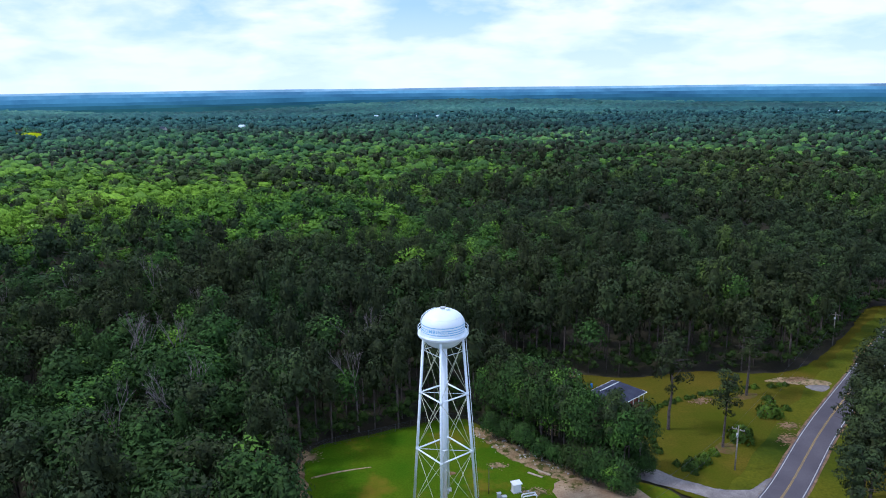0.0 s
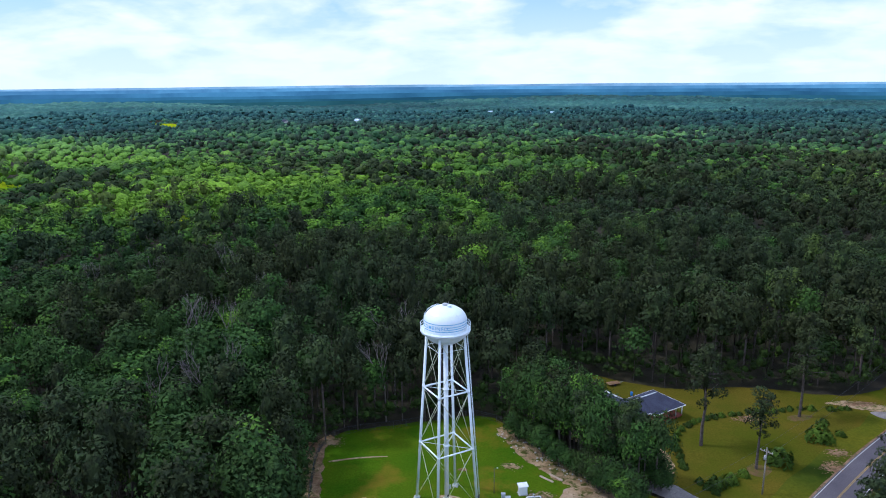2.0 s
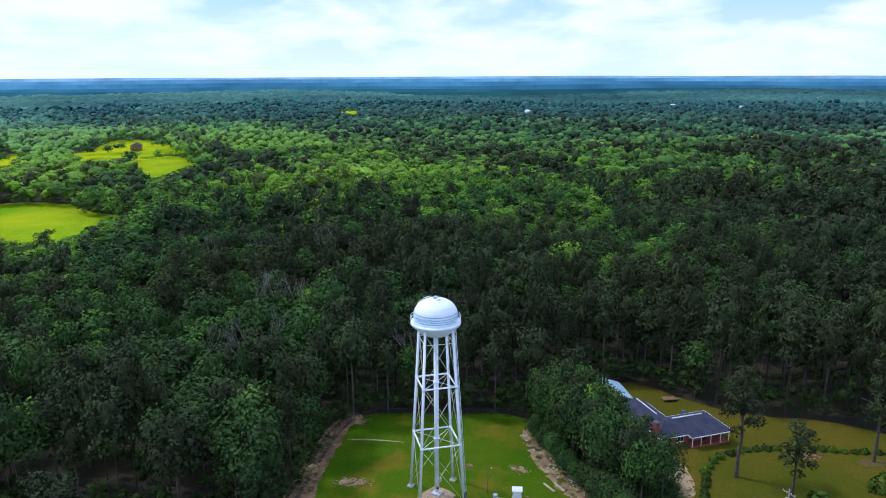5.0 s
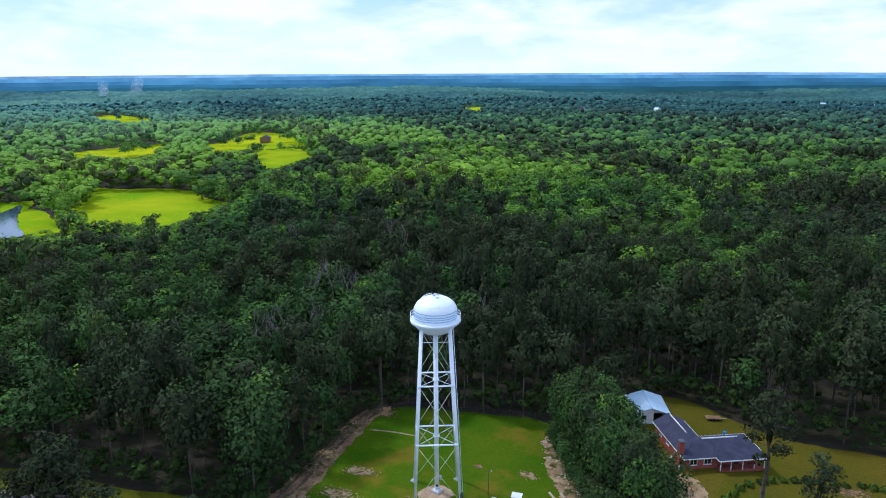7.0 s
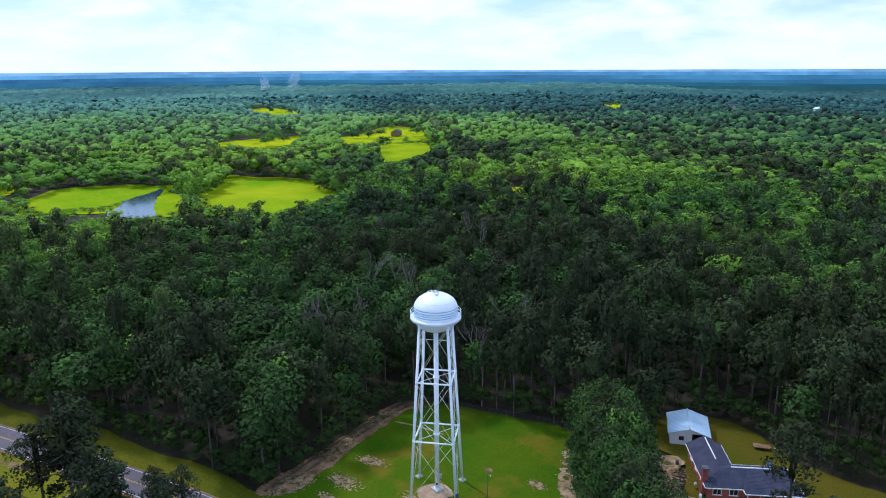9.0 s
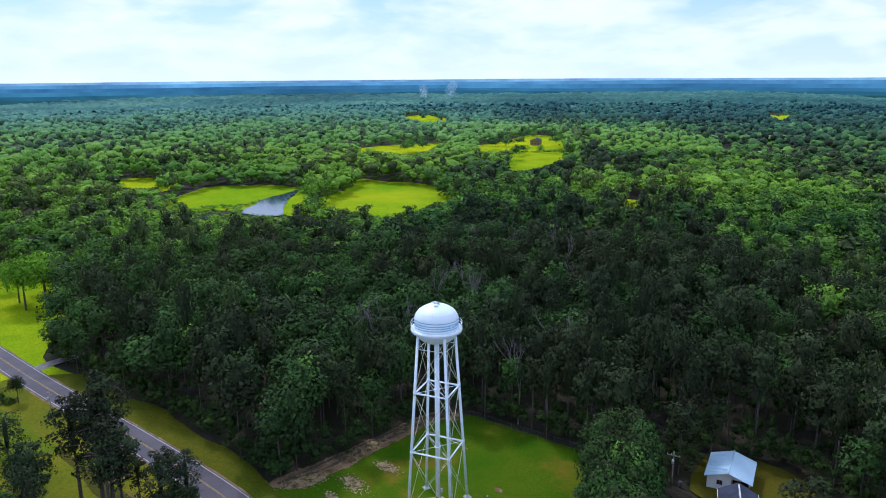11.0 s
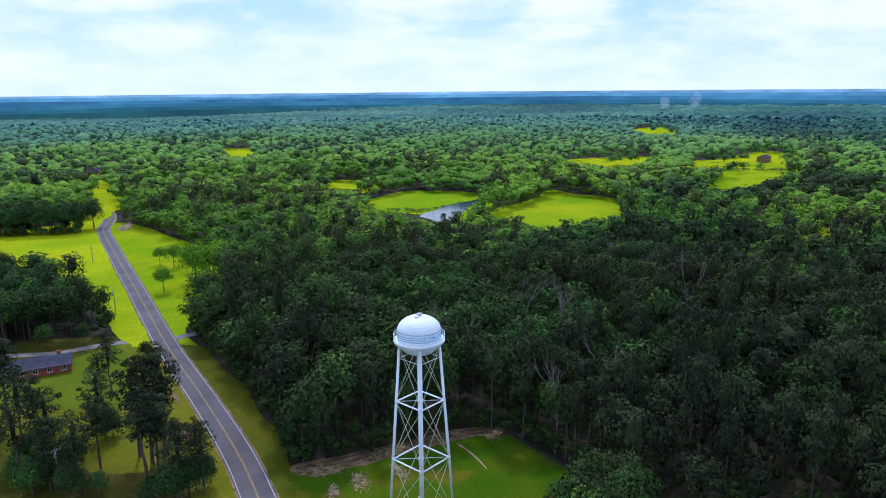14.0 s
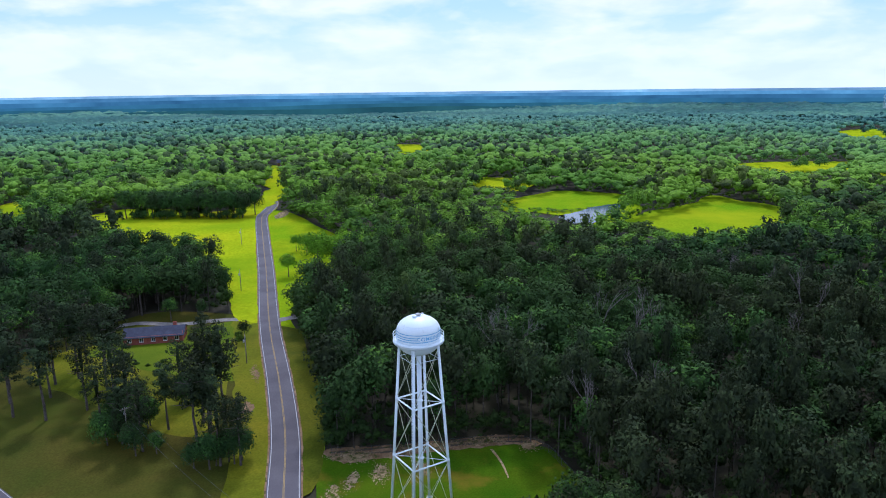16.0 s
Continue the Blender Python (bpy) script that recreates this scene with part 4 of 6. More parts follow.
KINDS = (("pine", "pine", 21.0, 3.7), ("hardwood", "hardwood", 16.5, 4.6))
NAMES = ("pine_woods", "hardwood_woods")
LABELS = ("dense dark green pine woods", "dense mixed green hardwood woods")
for zone, (step, r0, r1, clumps, n, size, grow) in {"near": (6.6, 0, 270, 14, 756, 0.40, 1.0), "middle": (7.4, 270, 420, 8, 200, 0.66, 1.08), "outer": (7.8, 420, 620, 4, 44, 0.95, 1.15), "far": (9.0, 620, 1000, 2, 0, 1.0, 1.25), "distant": (10.0, 1000, 1580, 1, 0, 1.0, 1.4)}.items():
    rg = np.random.default_rng(int(step * 10))
    X, Y = sites(step, r0, r1, rg)
    S = np.where(stand_split(X, Y), 0, 1)
    tone = sun_tone(X, Y)
    for k, (kind, leaf, h, w) in enumerate(KINDS):
        idx = S == k
        if not idx.any():
            continue
        ws = w * np.clip(rg.lognormal(0.0, 0.24, idx.sum()), 0.6, 1.5 if zone == "near" else 1.8) * grow
        hs = tree_heights(X[idx], Y[idx], h, rg) * (0.85 + 0.15 * ws / (w * grow))
        ws = np.minimum(ws, hs * 0.5 + 0.6)
        woodland(("near_" if zone == "near" else "far_" if zone in ("far", "distant") else "") + NAMES[k], LABELS[k], X[idx], Y[idx], hs, ws, kind, clumps, n, size, leaf, rg, tone=tone[idx])
        if zone == "near":
            trunk_stuff("woods_trunks", "brown bare stems under the dense crowns", X[idx], Y[idx], hs, "bark", rg)

# thicket along the edges of the clearings
rg = np.random.default_rng(31)
ex, ey, eh = [], [], []
for poly, gap in ((LAWN, 1.1), (YARD, 1.4), (VERGE_N, 1.2), (FIELD, 3.0), (MEADOW, 3.0), (HAY, 2.2), (HAY_FAR, 3.0), (FAR_A, 4.0), (FAR_B, 4.0), (FAR_C, 4.0), (FAR_G, 3.0), (FAR_H, 4.0)):
    for x, y in spline(poly, gap, True):
        for k in range(4 if poly in (LAWN, YARD, VERGE_N) else 3):
            ex.append(x + rg.normal(0, 3.2))
            ey.append(y + rg.normal(0, 3.2))
            eh.append(rg.uniform(1.5, 7.0) if poly in (LAWN, YARD, VERGE_N) else rg.uniform(3.5, 10.0))
ex, ey, eh = np.array(ex), np.array(ey), np.array(eh)
ok = in_view_sector(ex, ey) & wooded(ex, ey) & ~((ex > 20) & (ey < 165) & (np.hypot(ex - TX, ey - TY) < 120))
ex, ey, eh = ex[ok], ey[ok], eh[ok]
woodland("edge_thicket", "low leafy thicket along the edge of the woods", ex, ey, np.minimum(eh, tree_heights(ex, ey, 16, rg)), 0.7 + 0.26 * eh, "hardwood", 6, 90, 0.48, "bush", rg, tone=0.04 + sun_tone(ex, ey))

# broad trees standing loose in the far pastures
fx, fy = [], []
for poly, count in ((FAR_A, 16), (FAR_B, 22), (FAR_C, 4), (FAR_D, 14), (FAR_E, 8), (HAY_FAR, 5)):
    px, py = zip(*poly)
    got = 0
    while got < count:
        x, y = rg.uniform(min(px), max(px)), rg.uniform(min(py), max(py))
        if inside(poly, x, y):
            fx.append(x)
            fy.append(y)
            got += 1
fx, fy = np.array(fx), np.array(fy)
woodland("pasture_trees", "broad green trees standing loose in the pastures", fx, fy, rg.uniform(9, 16, len(fx)), rg.uniform(4, 6.5, len(fx)), "hardwood", 12, 168, 0.7, "hardwood", rg)

# saplings and brush under the tall trees behind the edges
X, Y = sites(3.4, 0, 230, np.random.default_rng(12))
near_edge = np.full(len(X), 99.0)
for poly in (LAWN, YARD, VERGE_N):
    for x, y in spline(poly, 5, True):
        near_edge = np.minimum(near_edge, np.hypot(X - x, Y - y))
ok = (near_edge < 32) & (rg.random(len(X)) < 0.7)
X, Y = X[ok], Y[ok]
woodland("understory", "dark brush and saplings under the tall trees", X, Y, rg.uniform(2.5, 10.0, len(X)), rg.uniform(1.3, 2.4, len(X)), "hardwood", 6, 60, 0.5, "bush", rg, tone=np.full(len(X), 0.12))

# distant forest roof: a lumpy sheet of joined crowns
rg = np.random.default_rng(5)
na, rr = 760, [1500.0]
while rr[-1] < 2150:
    rr.append(rr[-1] * 1.0062 + 1)
rr = np.array(rr)
an = np.radians(np.linspace(50, 232, na))
A, R = np.meshgrid(an, rr)
A = A + rg.uniform(-0.4, 0.4, A.shape) * (an[1] - an[0])
R = R + rg.uniform(-0.4, 0.4, R.shape) * np.gradient(rr)[:, None]
X, Y = 75 + R * np.cos(A), 60 + R * np.sin(A)
Z = height(X, Y) + 10 + 3 * smooth01(2200, 2600, R) + rg.uniform(-4.5, 4.5, X.shape) + 3 * noise2(X, Y, 55, 1.9)
V = np.stack([X, Y, Z], 2).reshape(-1, 3)
i, j = np.meshgrid(np.arange(len(rr) - 1), np.arange(na - 1), indexing="ij")
a = (i * na + j).ravel()
F = np.concatenate([np.stack([a, a + na, a + 1], 1), np.stack([a + 1, a + na, a + na + 1], 1)])
# haze painted over nearly all the colour, sunlit brightening to the west in the tint
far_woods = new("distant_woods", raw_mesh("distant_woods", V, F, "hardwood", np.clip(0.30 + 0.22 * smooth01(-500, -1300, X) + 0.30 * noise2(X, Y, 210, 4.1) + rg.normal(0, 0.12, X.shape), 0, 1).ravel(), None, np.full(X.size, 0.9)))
tagged(far_woods, "endless rolling forest tinted haze blue towards the horizon", "woods", kind="stuff")

# the far distance: low ridges, one behind the other; haze painted as blue glow
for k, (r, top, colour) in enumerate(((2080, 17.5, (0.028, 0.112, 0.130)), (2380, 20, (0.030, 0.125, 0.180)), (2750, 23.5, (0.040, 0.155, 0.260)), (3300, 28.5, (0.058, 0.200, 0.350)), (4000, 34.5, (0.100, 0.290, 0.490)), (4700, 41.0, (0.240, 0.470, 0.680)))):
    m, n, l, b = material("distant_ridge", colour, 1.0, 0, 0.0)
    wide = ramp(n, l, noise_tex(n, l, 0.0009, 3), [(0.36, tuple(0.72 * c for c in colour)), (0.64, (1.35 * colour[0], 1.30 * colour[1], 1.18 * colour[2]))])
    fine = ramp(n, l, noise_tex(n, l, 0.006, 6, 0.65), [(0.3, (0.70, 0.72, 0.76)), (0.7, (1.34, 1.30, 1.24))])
    # the strips emit their haze colour and take no light
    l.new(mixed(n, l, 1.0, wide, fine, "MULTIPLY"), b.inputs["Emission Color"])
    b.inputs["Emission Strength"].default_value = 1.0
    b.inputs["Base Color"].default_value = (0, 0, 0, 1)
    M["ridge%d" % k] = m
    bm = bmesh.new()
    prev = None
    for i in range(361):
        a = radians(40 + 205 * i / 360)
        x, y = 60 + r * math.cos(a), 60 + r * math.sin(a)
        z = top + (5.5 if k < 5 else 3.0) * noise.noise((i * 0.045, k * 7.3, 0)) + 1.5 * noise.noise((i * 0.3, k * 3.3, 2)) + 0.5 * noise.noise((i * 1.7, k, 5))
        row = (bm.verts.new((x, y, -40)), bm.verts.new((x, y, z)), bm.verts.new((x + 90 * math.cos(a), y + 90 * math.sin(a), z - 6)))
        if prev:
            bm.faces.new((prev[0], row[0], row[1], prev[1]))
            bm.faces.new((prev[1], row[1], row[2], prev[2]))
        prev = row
    tagged(part("backdrop", bm, "ridge%d" % k), "low wooded ridge on the horizon in glowing haze blue", "ridge", kind="structure")

# ---------------------------------------------------------------- single trees
LONE = ((47.8, 145.2, 1.05), (72, 163, 1.0), (57, 138, 0.85))
for x, y, s in LONE:
    plant(AIRY, x, y, s, "pines in the yard", "tall thin pine standing alone in the yard")
for x, y, s in ((-50.7, 27, 1.0), (-55.4, 26.7, 0.95), (-21, 65, 1.0), (-30, 64, 1.1), (-33.4, 65.7, 1.1), (-33.6, 60.7, 1.05), (-23.3, 66.8, 0.9), (-25.7, 69.8, 0.55), (-38, 29.5, 0.9), (-38.4, 36.6, 0.85),
                (-66.5, 46.4, 0.75), (-68, 43.4, 0.5), (-41, 38.4, 0.8), (-45, 50, 0.7), (-30, 54, 0.8), (-30, 45, 0.8), (-22.9, 47, 0.75), (-26, 40.5, 0.75), (-20, 53.3, 0.75), (-15.6, 72.3, 0.75), (-16.1, 76.4, 0.7), (-22.1, 74.5, 0.65),
                (-60, 5, 1.0), (-52, 12, 1.0), (-44, 16, 1.0), (-62, 20, 0.9), (-66, 12, 0.95), (-56, 16, 1.0), (-32, 23, 1.0), (-33, 14, 1.0), (-40, 8, 1.0), (-48, 2, 1.0), (-28, 4, 0.95)):
    plant(AIRY if rng.random() < 0.75 else PINES, x, y, s, "pines south of the road", "tall pine with a bare lower trunk in rough grass")
for x, y, s in ((80, 131, 0.95), (79, 125, 1.0), (75.5, 119.5, 1.0), (71.5, 116, 0.9), (85, 137, 1.0), (92, 146, 1.0), (71, 110, 1.0), (66, 106, 0.9), (88, 141, 1.0), (98, 151, 1.0), (103, 160, 1.0), (86, 128, 1.0), (82, 117, 1.0), (94, 137, 1.0), (110, 166, 1.0), (78, 110, 1.0), (116, 172, 1.0)):
    plant(PINES, x, y, s, "pines beyond the road", "tall dark pine at the road's far side")
for x, y, s in ((-162, 39.5, 0.72), (-165, 51, 1.3), (-169, 57, 1.1), (-175, 49, 1.05), (-183, 64, 1.0), (-186, 57, 1.1), (-192, 45, 0.8), (-200, 36, 0.75), (-206, 29, 0.6)):
    plant(SUNNY, x, y, s, "trees on the roadside grass", "bright green broad tree on the sunlit roadside grass")
# clump between the lawn and the house
placed = []
tries = 0
while len(placed) < 44 and tries < 4000:
    tries += 1
    t, o = rng.random(), rng.uniform(-1, 1)
    x, y = 9.6 + 25 * t + 2.3 * o, 148.8 - 24.0 * t + 2.3 * o
    if inside(LAWN, x, y) or any(np.hypot(x - a, y - c) < 1.9 for a, c in placed):
        continue
    placed.append((x, y))
    kind = OAKS if rng.random() < 0.72 else PINES
    ob = plant(kind, x, y, rng.uniform(0.84, 1.10) * (1.0 - 0.30 * max(0.0, t - 0.6)) * (0.85 if kind is PINES else 1.0), "trees beside the lawn", "leafy tree in the dense clump beside the lawn")
    ob.scale = (ob.scale[0] * 0.78, ob.scale[1] * 0.78, ob.scale[2])
for i in range(64):
    t, o = (i / 45) if i < 46 else rng.uniform(0.7, 1.08), rng.choice((-1, 1)) * rng.uniform(0.9, 1.25)
    x, y = 10.2 + 24 * t + 3.0 * o, 148.2 - 23.0 * t + 3.0 * o
    plant(OAKS, x, y, rng.uniform(0.42, 0.62), "low trees round the clump", "low leafy sapling at the clump's edge", 4.6)
# dark oaks at the hay field's far side
for i in range(15):
    for row in range(2):
        x = -278.3 + (-2.8) * (i + 0.5 * row) / 14 - 9.0 * row + rng.normal(0, 0.8)
        y = -95.0 + (69.2) * (i + 0.5 * row) / 14 + rng.normal(0, 0.8)
        plant(OAKS, x, y, rng.uniform(1.0, 1.25), "oaks behind the hay field", "tall dark oak at the hay field's far edge", 2.6)
        for _ in range(2 - row):
            plant(OAKS, x + rng.uniform(2, 5), y + rng.normal(0, 2.5), rng.uniform(0.32, 0.6), "saplings before the oaks", "low leafy sapling at the hay field's edge", 4.6)
# grove by the driveway
placed = []
tries = 0
while len(placed) < 46 and tries < 3000:
    tries += 1
    x, y = rng.uniform(-172, -108), rng.uniform(-52, 24)
    if y > 21 + (x + 108) * 0.36 or inside(HAY, x, y) or any(np.hypot(x - a, y - c) < 5.5 for a, c in placed):
        continue
    placed.append((x, y))
    plant(OAKS, x, y, rng.uniform(0.85, 1.1), "grove beside the hay field", "tall dark leafy tree in the grove beside the hay field")
for x, y, s in ((-104, 18, 0.5), (-106, 28, 0.45), (-118, 32, 0.45), (-87, 50, 0.4), (-98, -2, 0.8), (-84, -4, 0.7), (-75, 0, 0.75)):
    plant(OAKS, x, y, s, "trees round the small house", "leafy tree beside the small house")


for cx, cy in ((-44, 52), (-30, 50), (-24, 46), (-18, 53), (-27, 41), (-15, 70), (-17, 75), (-36, 39)):
    for k in range(3):
        plant(OAKS, cx + rng.normal(0, 1.8), cy + rng.normal(0, 1.8), rng.uniform(0.4, 0.72), "brush among the pines", "leafy young tree among the roadside pines", 4.0)


def bare_tree(x, y, h, seed):
    """A leafless tree: a leaning stem that forks into ever finer twigs."""
    root = thing("dead_tree", "grey leafless dead tree among the green crowns", "tree", (x, y, height1(x, y)), seed * 50, "dead trees")
    rg = np.random.default_rng(seed)
    bm = bmesh.new()

    def grow(a, way, length, r, depth):
        b_ = a + way * length
        tube(bm, a, b_, r, r * 0.66, 6 if depth < 2 else 4, False)
        if depth >= 5:
            return
        for _ in range(3 if depth in (1, 2) else 2):
            side = Vector(rg.normal(size=3))
            nxt = (way + side.normalized() * rg.uniform(0.35, 0.75) + Vector((0, 0, 0.25))).normalized()
            grow(a.lerp(b_, rg.uniform(0.6, 1.0)), nxt, length * rg.uniform(0.52, 0.72), r * 0.6, depth + 1)

    grow(Vector((0, 0, -0.3)), Vector((rg.normal(0, 0.04), rg.normal(0, 0.04), 1)).normalized(), h * 0.52, 0.2, 0)
    part("trunk", bm, "deadwood", root)


for i, (x, y, h) in enumerate(((-88.9, 212, 21), (-71.5, 203, 20), (-64, 162.6, 20), (-50.6, 127.7, 21), (-49, 130.5, 20), (-19.7, 153.5, 21), (-63.7, 126, 20), (-75.6, 166.7, 20), (-73, 154.6, 20), (-20.1, 146.5, 20), (-118, 214, 18), (-134, 204, 18))):
    bare_tree(x, y, h, 300 + i)


def shrub_set(count, seed):
    out = []
    for i in range(count):
        rg = np.random.default_rng(seed + i)
        root = thing("shrub", "rounded dark green shrub in the yard grass", "shrub")
        bm = bmesh.new()
        for k in range(5):
            an = k * 1.3
            tube(bm, (0, 0, -0.1), (0.35 * math.cos(an), 0.35 * math.sin(an), 0.6), 0.05, 0.03, 5, False)
        part("stems", bm, "bark", root)
        d = rg.normal(size=(420, 3))
        d[:, 2] = np.abs(d[:, 2]) * 0.9
        d /= np.linalg.norm(d, axis=1)[:, None]
        lump = 1 + 0.16 * np.sin(d[:, 0] * 5 + i) + 0.14 * np.cos(d[:, 1] * 6) + 0.1 * rg.normal(size=420)
        v, f, nn = cards(d * lump[:, None] * np.array([1, 1, 0.92]) * 0.9 + np.array([0, 0, 0.12]), d, 0.16, rg)
        cr = new("foliage", raw_mesh("foliage", v, f, "bush", np.full(len(v), rg.uniform(0.1, 0.6)), nn))
        cr.parent = root
        out.append([root, False, 1.0])
    return out


SHRUBS = shrub_set(3, 500)
for x, y, s in ((73, 152.5, 2.9), (62, 141, 2.7), (48, 130, 1.9), (51, 132, 1.7), (54, 135, 1.2), (76, 160, 1.3), (78, 155, 1.2)):
    plant(SHRUBS, x, y, s, "large shrubs in the yard")
# low hedge curving round the drive
for x, y in spline([(84, 168.5), (78, 167.5), (71, 166), (65, 164), (59, 162), (51, 157.5), (46, 153), (43.5, 148), (42.5, 142), (43, 136), (45, 131), (48, 127.5)], 2.0):
    if rng.random() < 0.88:
        plant(SHRUBS, x + rng.normal(0, 0.2), y + rng.normal(0, 0.2), rng.uniform(0.75, 1.05), "hedge along the drive", "small dark hedge shrub along the curved drive")
for x, y, s in ((-69, 33, 0.9), (-71, 41, 0.9), (-64, 22, 0.9), (-67, 26, 0.8), (-72, 37, 0.7), (-88, 48, 1.5), (-92, 46, 1.3), (-66, 30, 0.7)):
    plant(SHRUBS, x, y, s, "shrubs round the small house")
for u in np.arange(0.6, 8, 1.1):
    plant(SHRUBS, 32.2 + 0.73 * u, 148.0 + 0.68 * u, 0.62, "shrubs along the house front", "clipped low shrub against the brick wall")

# ---------------------------------------------------------------- bare ground
patch("sandy_track", [(-21.5, 93), (-24.5, 93), (-27, 107), (-33, 128), (-32.5, 136), (-29.0, 137), (-28.6, 128), (-22.4, 109), (-19.0, 97)], 0.09, "rust_dirt", "sandy two-rut track along the lawn", 4, 1.1)
for w in (-0.85, 0.95):
    tagged(strip("wheel_rut", spline([(-21.6, 93.5), (-24.2, 103), (-26.4, 110.5), (-29.0, 120), (-31.2, 128.5), (-31.6, 134.5)], 0.8), w - 0.32, w + 0.32, 0.115, "rut", ragged=0.3), "dark earth wheel rut in the sandy track", "ground", kind="structure")
for k, (cx, cy, rx, ry, cnt, tn) in enumerate(((-22, 98, 2.2, 5, 120, 0.15), (-26, 112, 2.0, 7, 150, 0.28), (-30, 125, 1.8, 6, 130, 0.25), (-29, 135, 2.5, 2, 70, 0))):
    blotches("track_sand", cx, cy, rx, ry, cnt, "sand", "pale sand scuffed along the track", 800 + k, tn)
patch("sandy_strip", [(4.8, 147.0), (8.5, 147), (14, 139.5), (22, 132), (26, 128), (22, 125.8), (17.5, 128.5), (13.2, 133.5), (9.4, 138.0), (6.6, 142.4)], 0.085, "sand", "sandy bare strip with scattered rubble", 4, 1.3)
patch("sand_pad", [(20, 124.5), (28, 127), (35, 123), (38, 115), (30, 113), (21, 118)], 0.10, "pale_sand", "pale bare sand yard by the drive", 4, 1.0)
patch("sand_pad", [(-3.4, 114.2), (-2.8, 117.4), (0.2, 117.8), (2.0, 116.6), (2.2, 113.8), (-0.6, 112.4)], 0.12, "pale_sand", "pale sand pad under the tower's riser", 1.5, 1.3)
patch("bare_spot", [(-0.9, 127.6), (0, 128.6), (1.2, 128), (0.6, 127.2)], 0.09, "rust_dirt", "round dry bare spot in the lawn", 2, 0.15)
for k, (cx, cy, rx, ry, cnt, tn) in enumerate(((-17.5, 113.5, 3.6, 1.5, 80, 0.3), (-15.5, 105.5, 4.2, 2.0, 90, 0.2), (-20.5, 99, 1.8, 4.0, 90, 0), (-12, 100.5, 4.0, 1.4, 60, 0), (9.5, 131, 1.8, 1.2, 40, 0),
                                               (16, 121.5, 2.4, 1.4, 50, 0), (12, 138, 1.8, 6.5, 110, 0.75), (19, 130, 2.2, 4.5, 90, 0.8), (24, 124, 3.5, 2.5, 80, 0), (-1, 111, 3.5, 2.0, 50, 0), (-6, 98, 5, 1.5, 60, 0.2))):
    blotches("scuffed_earth", cx, cy, rx, ry, cnt, "sand", "scuffed sandy patches in the lawn", 900 + k, tn)
for k, (cx, cy, rx, ry, cnt, tn) in enumerate(((75, 147, 2.5, 2, 50, 0), (72, 141, 3, 2, 60, 0.8), (24, 150, 4, 5, 110, 0.3), (34, 141, 4, 4, 90, 0.6), (88, 172, 4, 1.5, 60, 0.2), (60, 160, 4, 2, 40, 0.4), (112, 186, 6, 1.2, 60, 0.9), (-44, 67, 2, 1, 30, 0.4), (-30, 70, 5, 1.5, 40, 0.4), (-63, 62, 6, 1.2, 50, 0.4))):
    blotches("scuffed_earth", cx, cy, rx, ry, cnt, "rust_dirt", "scuffed reddish earth showing through grass", 950 + k, tn)
patch("bare_path", [(-27.2, 127.2), (-27.0, 126.8), (-23, 128.5), (-19.4, 129.8), (-15.6, 130.8), (-15.8, 131.0), (-19.6, 130.2), (-23.2, 129.0)], 0.085, "sand", "thin worn path across the lawn", 4, 0.1)
patch("gravel_drive", [(34, 128), (38, 131), (43, 127), (50, 122.5), (56, 122), (62, 126), (60, 119), (54, 117), (46, 120.5)], 0.10, "gravel", "pale gravel drive joining the road", 4, 0.4)
patch("dirt_drive", [(22, 143), (20, 150), (20, 157), (24, 157.5), (25, 151), (29, 147.5), (35, 147), (40, 143), (41, 134), (38, 131), (35, 136), (30, 143)], 0.08, "sand", "worn sandy drive beside the house", 4, 1.0)
patch("dirt_drive", [(92, 167.5), (96, 169.5), (92, 172.5), (86, 173.5), (80, 171.5), (84, 170)], 0.08, "sand", "sandy entrance beside the road", 4, 0.7)
patch("paved_entrance", [(91, 164.5), (94.5, 167.5), (91.5, 168.5), (88.5, 167.5)], 0.11, "gravel", "grey paved stub joining the road", 4, 0.2)
patch("bare_spot", [(69, 161), (73, 165), (76, 163), (72, 160)], 0.075, "litter", "brown needle litter under a pine", 3, 1.6)
patch("bare_spot", [(55, 136), (57, 140), (60, 139), (58, 135.5)], 0.075, "litter", "brown needle litter under a pine", 3, 1.6)
tagged(strip("side_drive", spline([(-108, 44.5), (-106, 34), (-101, 22), (-101, 8), (-96, 2)], 2), -1.7, 1.7, 0.10, "gravel", ragged=0.15), "narrow grey drive to the small house", "drive", kind="structure")
tagged(strip("side_drive", spline([(-107, 53), (-110.5, 58), (-113, 66)], 2), -1.9, 1.9, 0.11, "gravel", ragged=0.15), "short paved stub opposite the drive", "drive", kind="structure")
patch("bare_spot", [(-300, -10), (-286, -9), (-280, -5), (-292, -3), (-306, -8)], 0.12, "sand", "bare sandy bend beside the road", 6, 0.8)
patch("bare_spot", [(-44, 68.5), (-40, 69.5), (-39, 66.5), (-43, 66)], 0.08, "rust_dirt", "scuffed bare earth on the verge", 4, 0.6)

# ---------------------------------------------------------------- water tower
TZ = height1(TX, TY)
tower = thing("water_tower", "white steel water tower with a domed tank on four braced legs", "water tower", (TX, TY, TZ))


def zz(z):
    return z - TZ


bm = bmesh.new()
prof = [(0.0, zz(33.9))]
for k in range(1, 11):
    a = k / 10 * math.pi / 2
    prof.append((3.7 * math.sin(a), zz(36.5) - 2.6 * math.cos(a)))
prof += [(3.7, zz(37.2)), (3.7, zz(38.1))]
for k in range(1, 12):
    a = k / 12 * math.pi / 2
    prof.append((3.7 * math.cos(a), zz(38.1) + 2.6 * math.sin(a)))
prof.append((0, zz(40.7)))
lathe(bm, prof, 64)
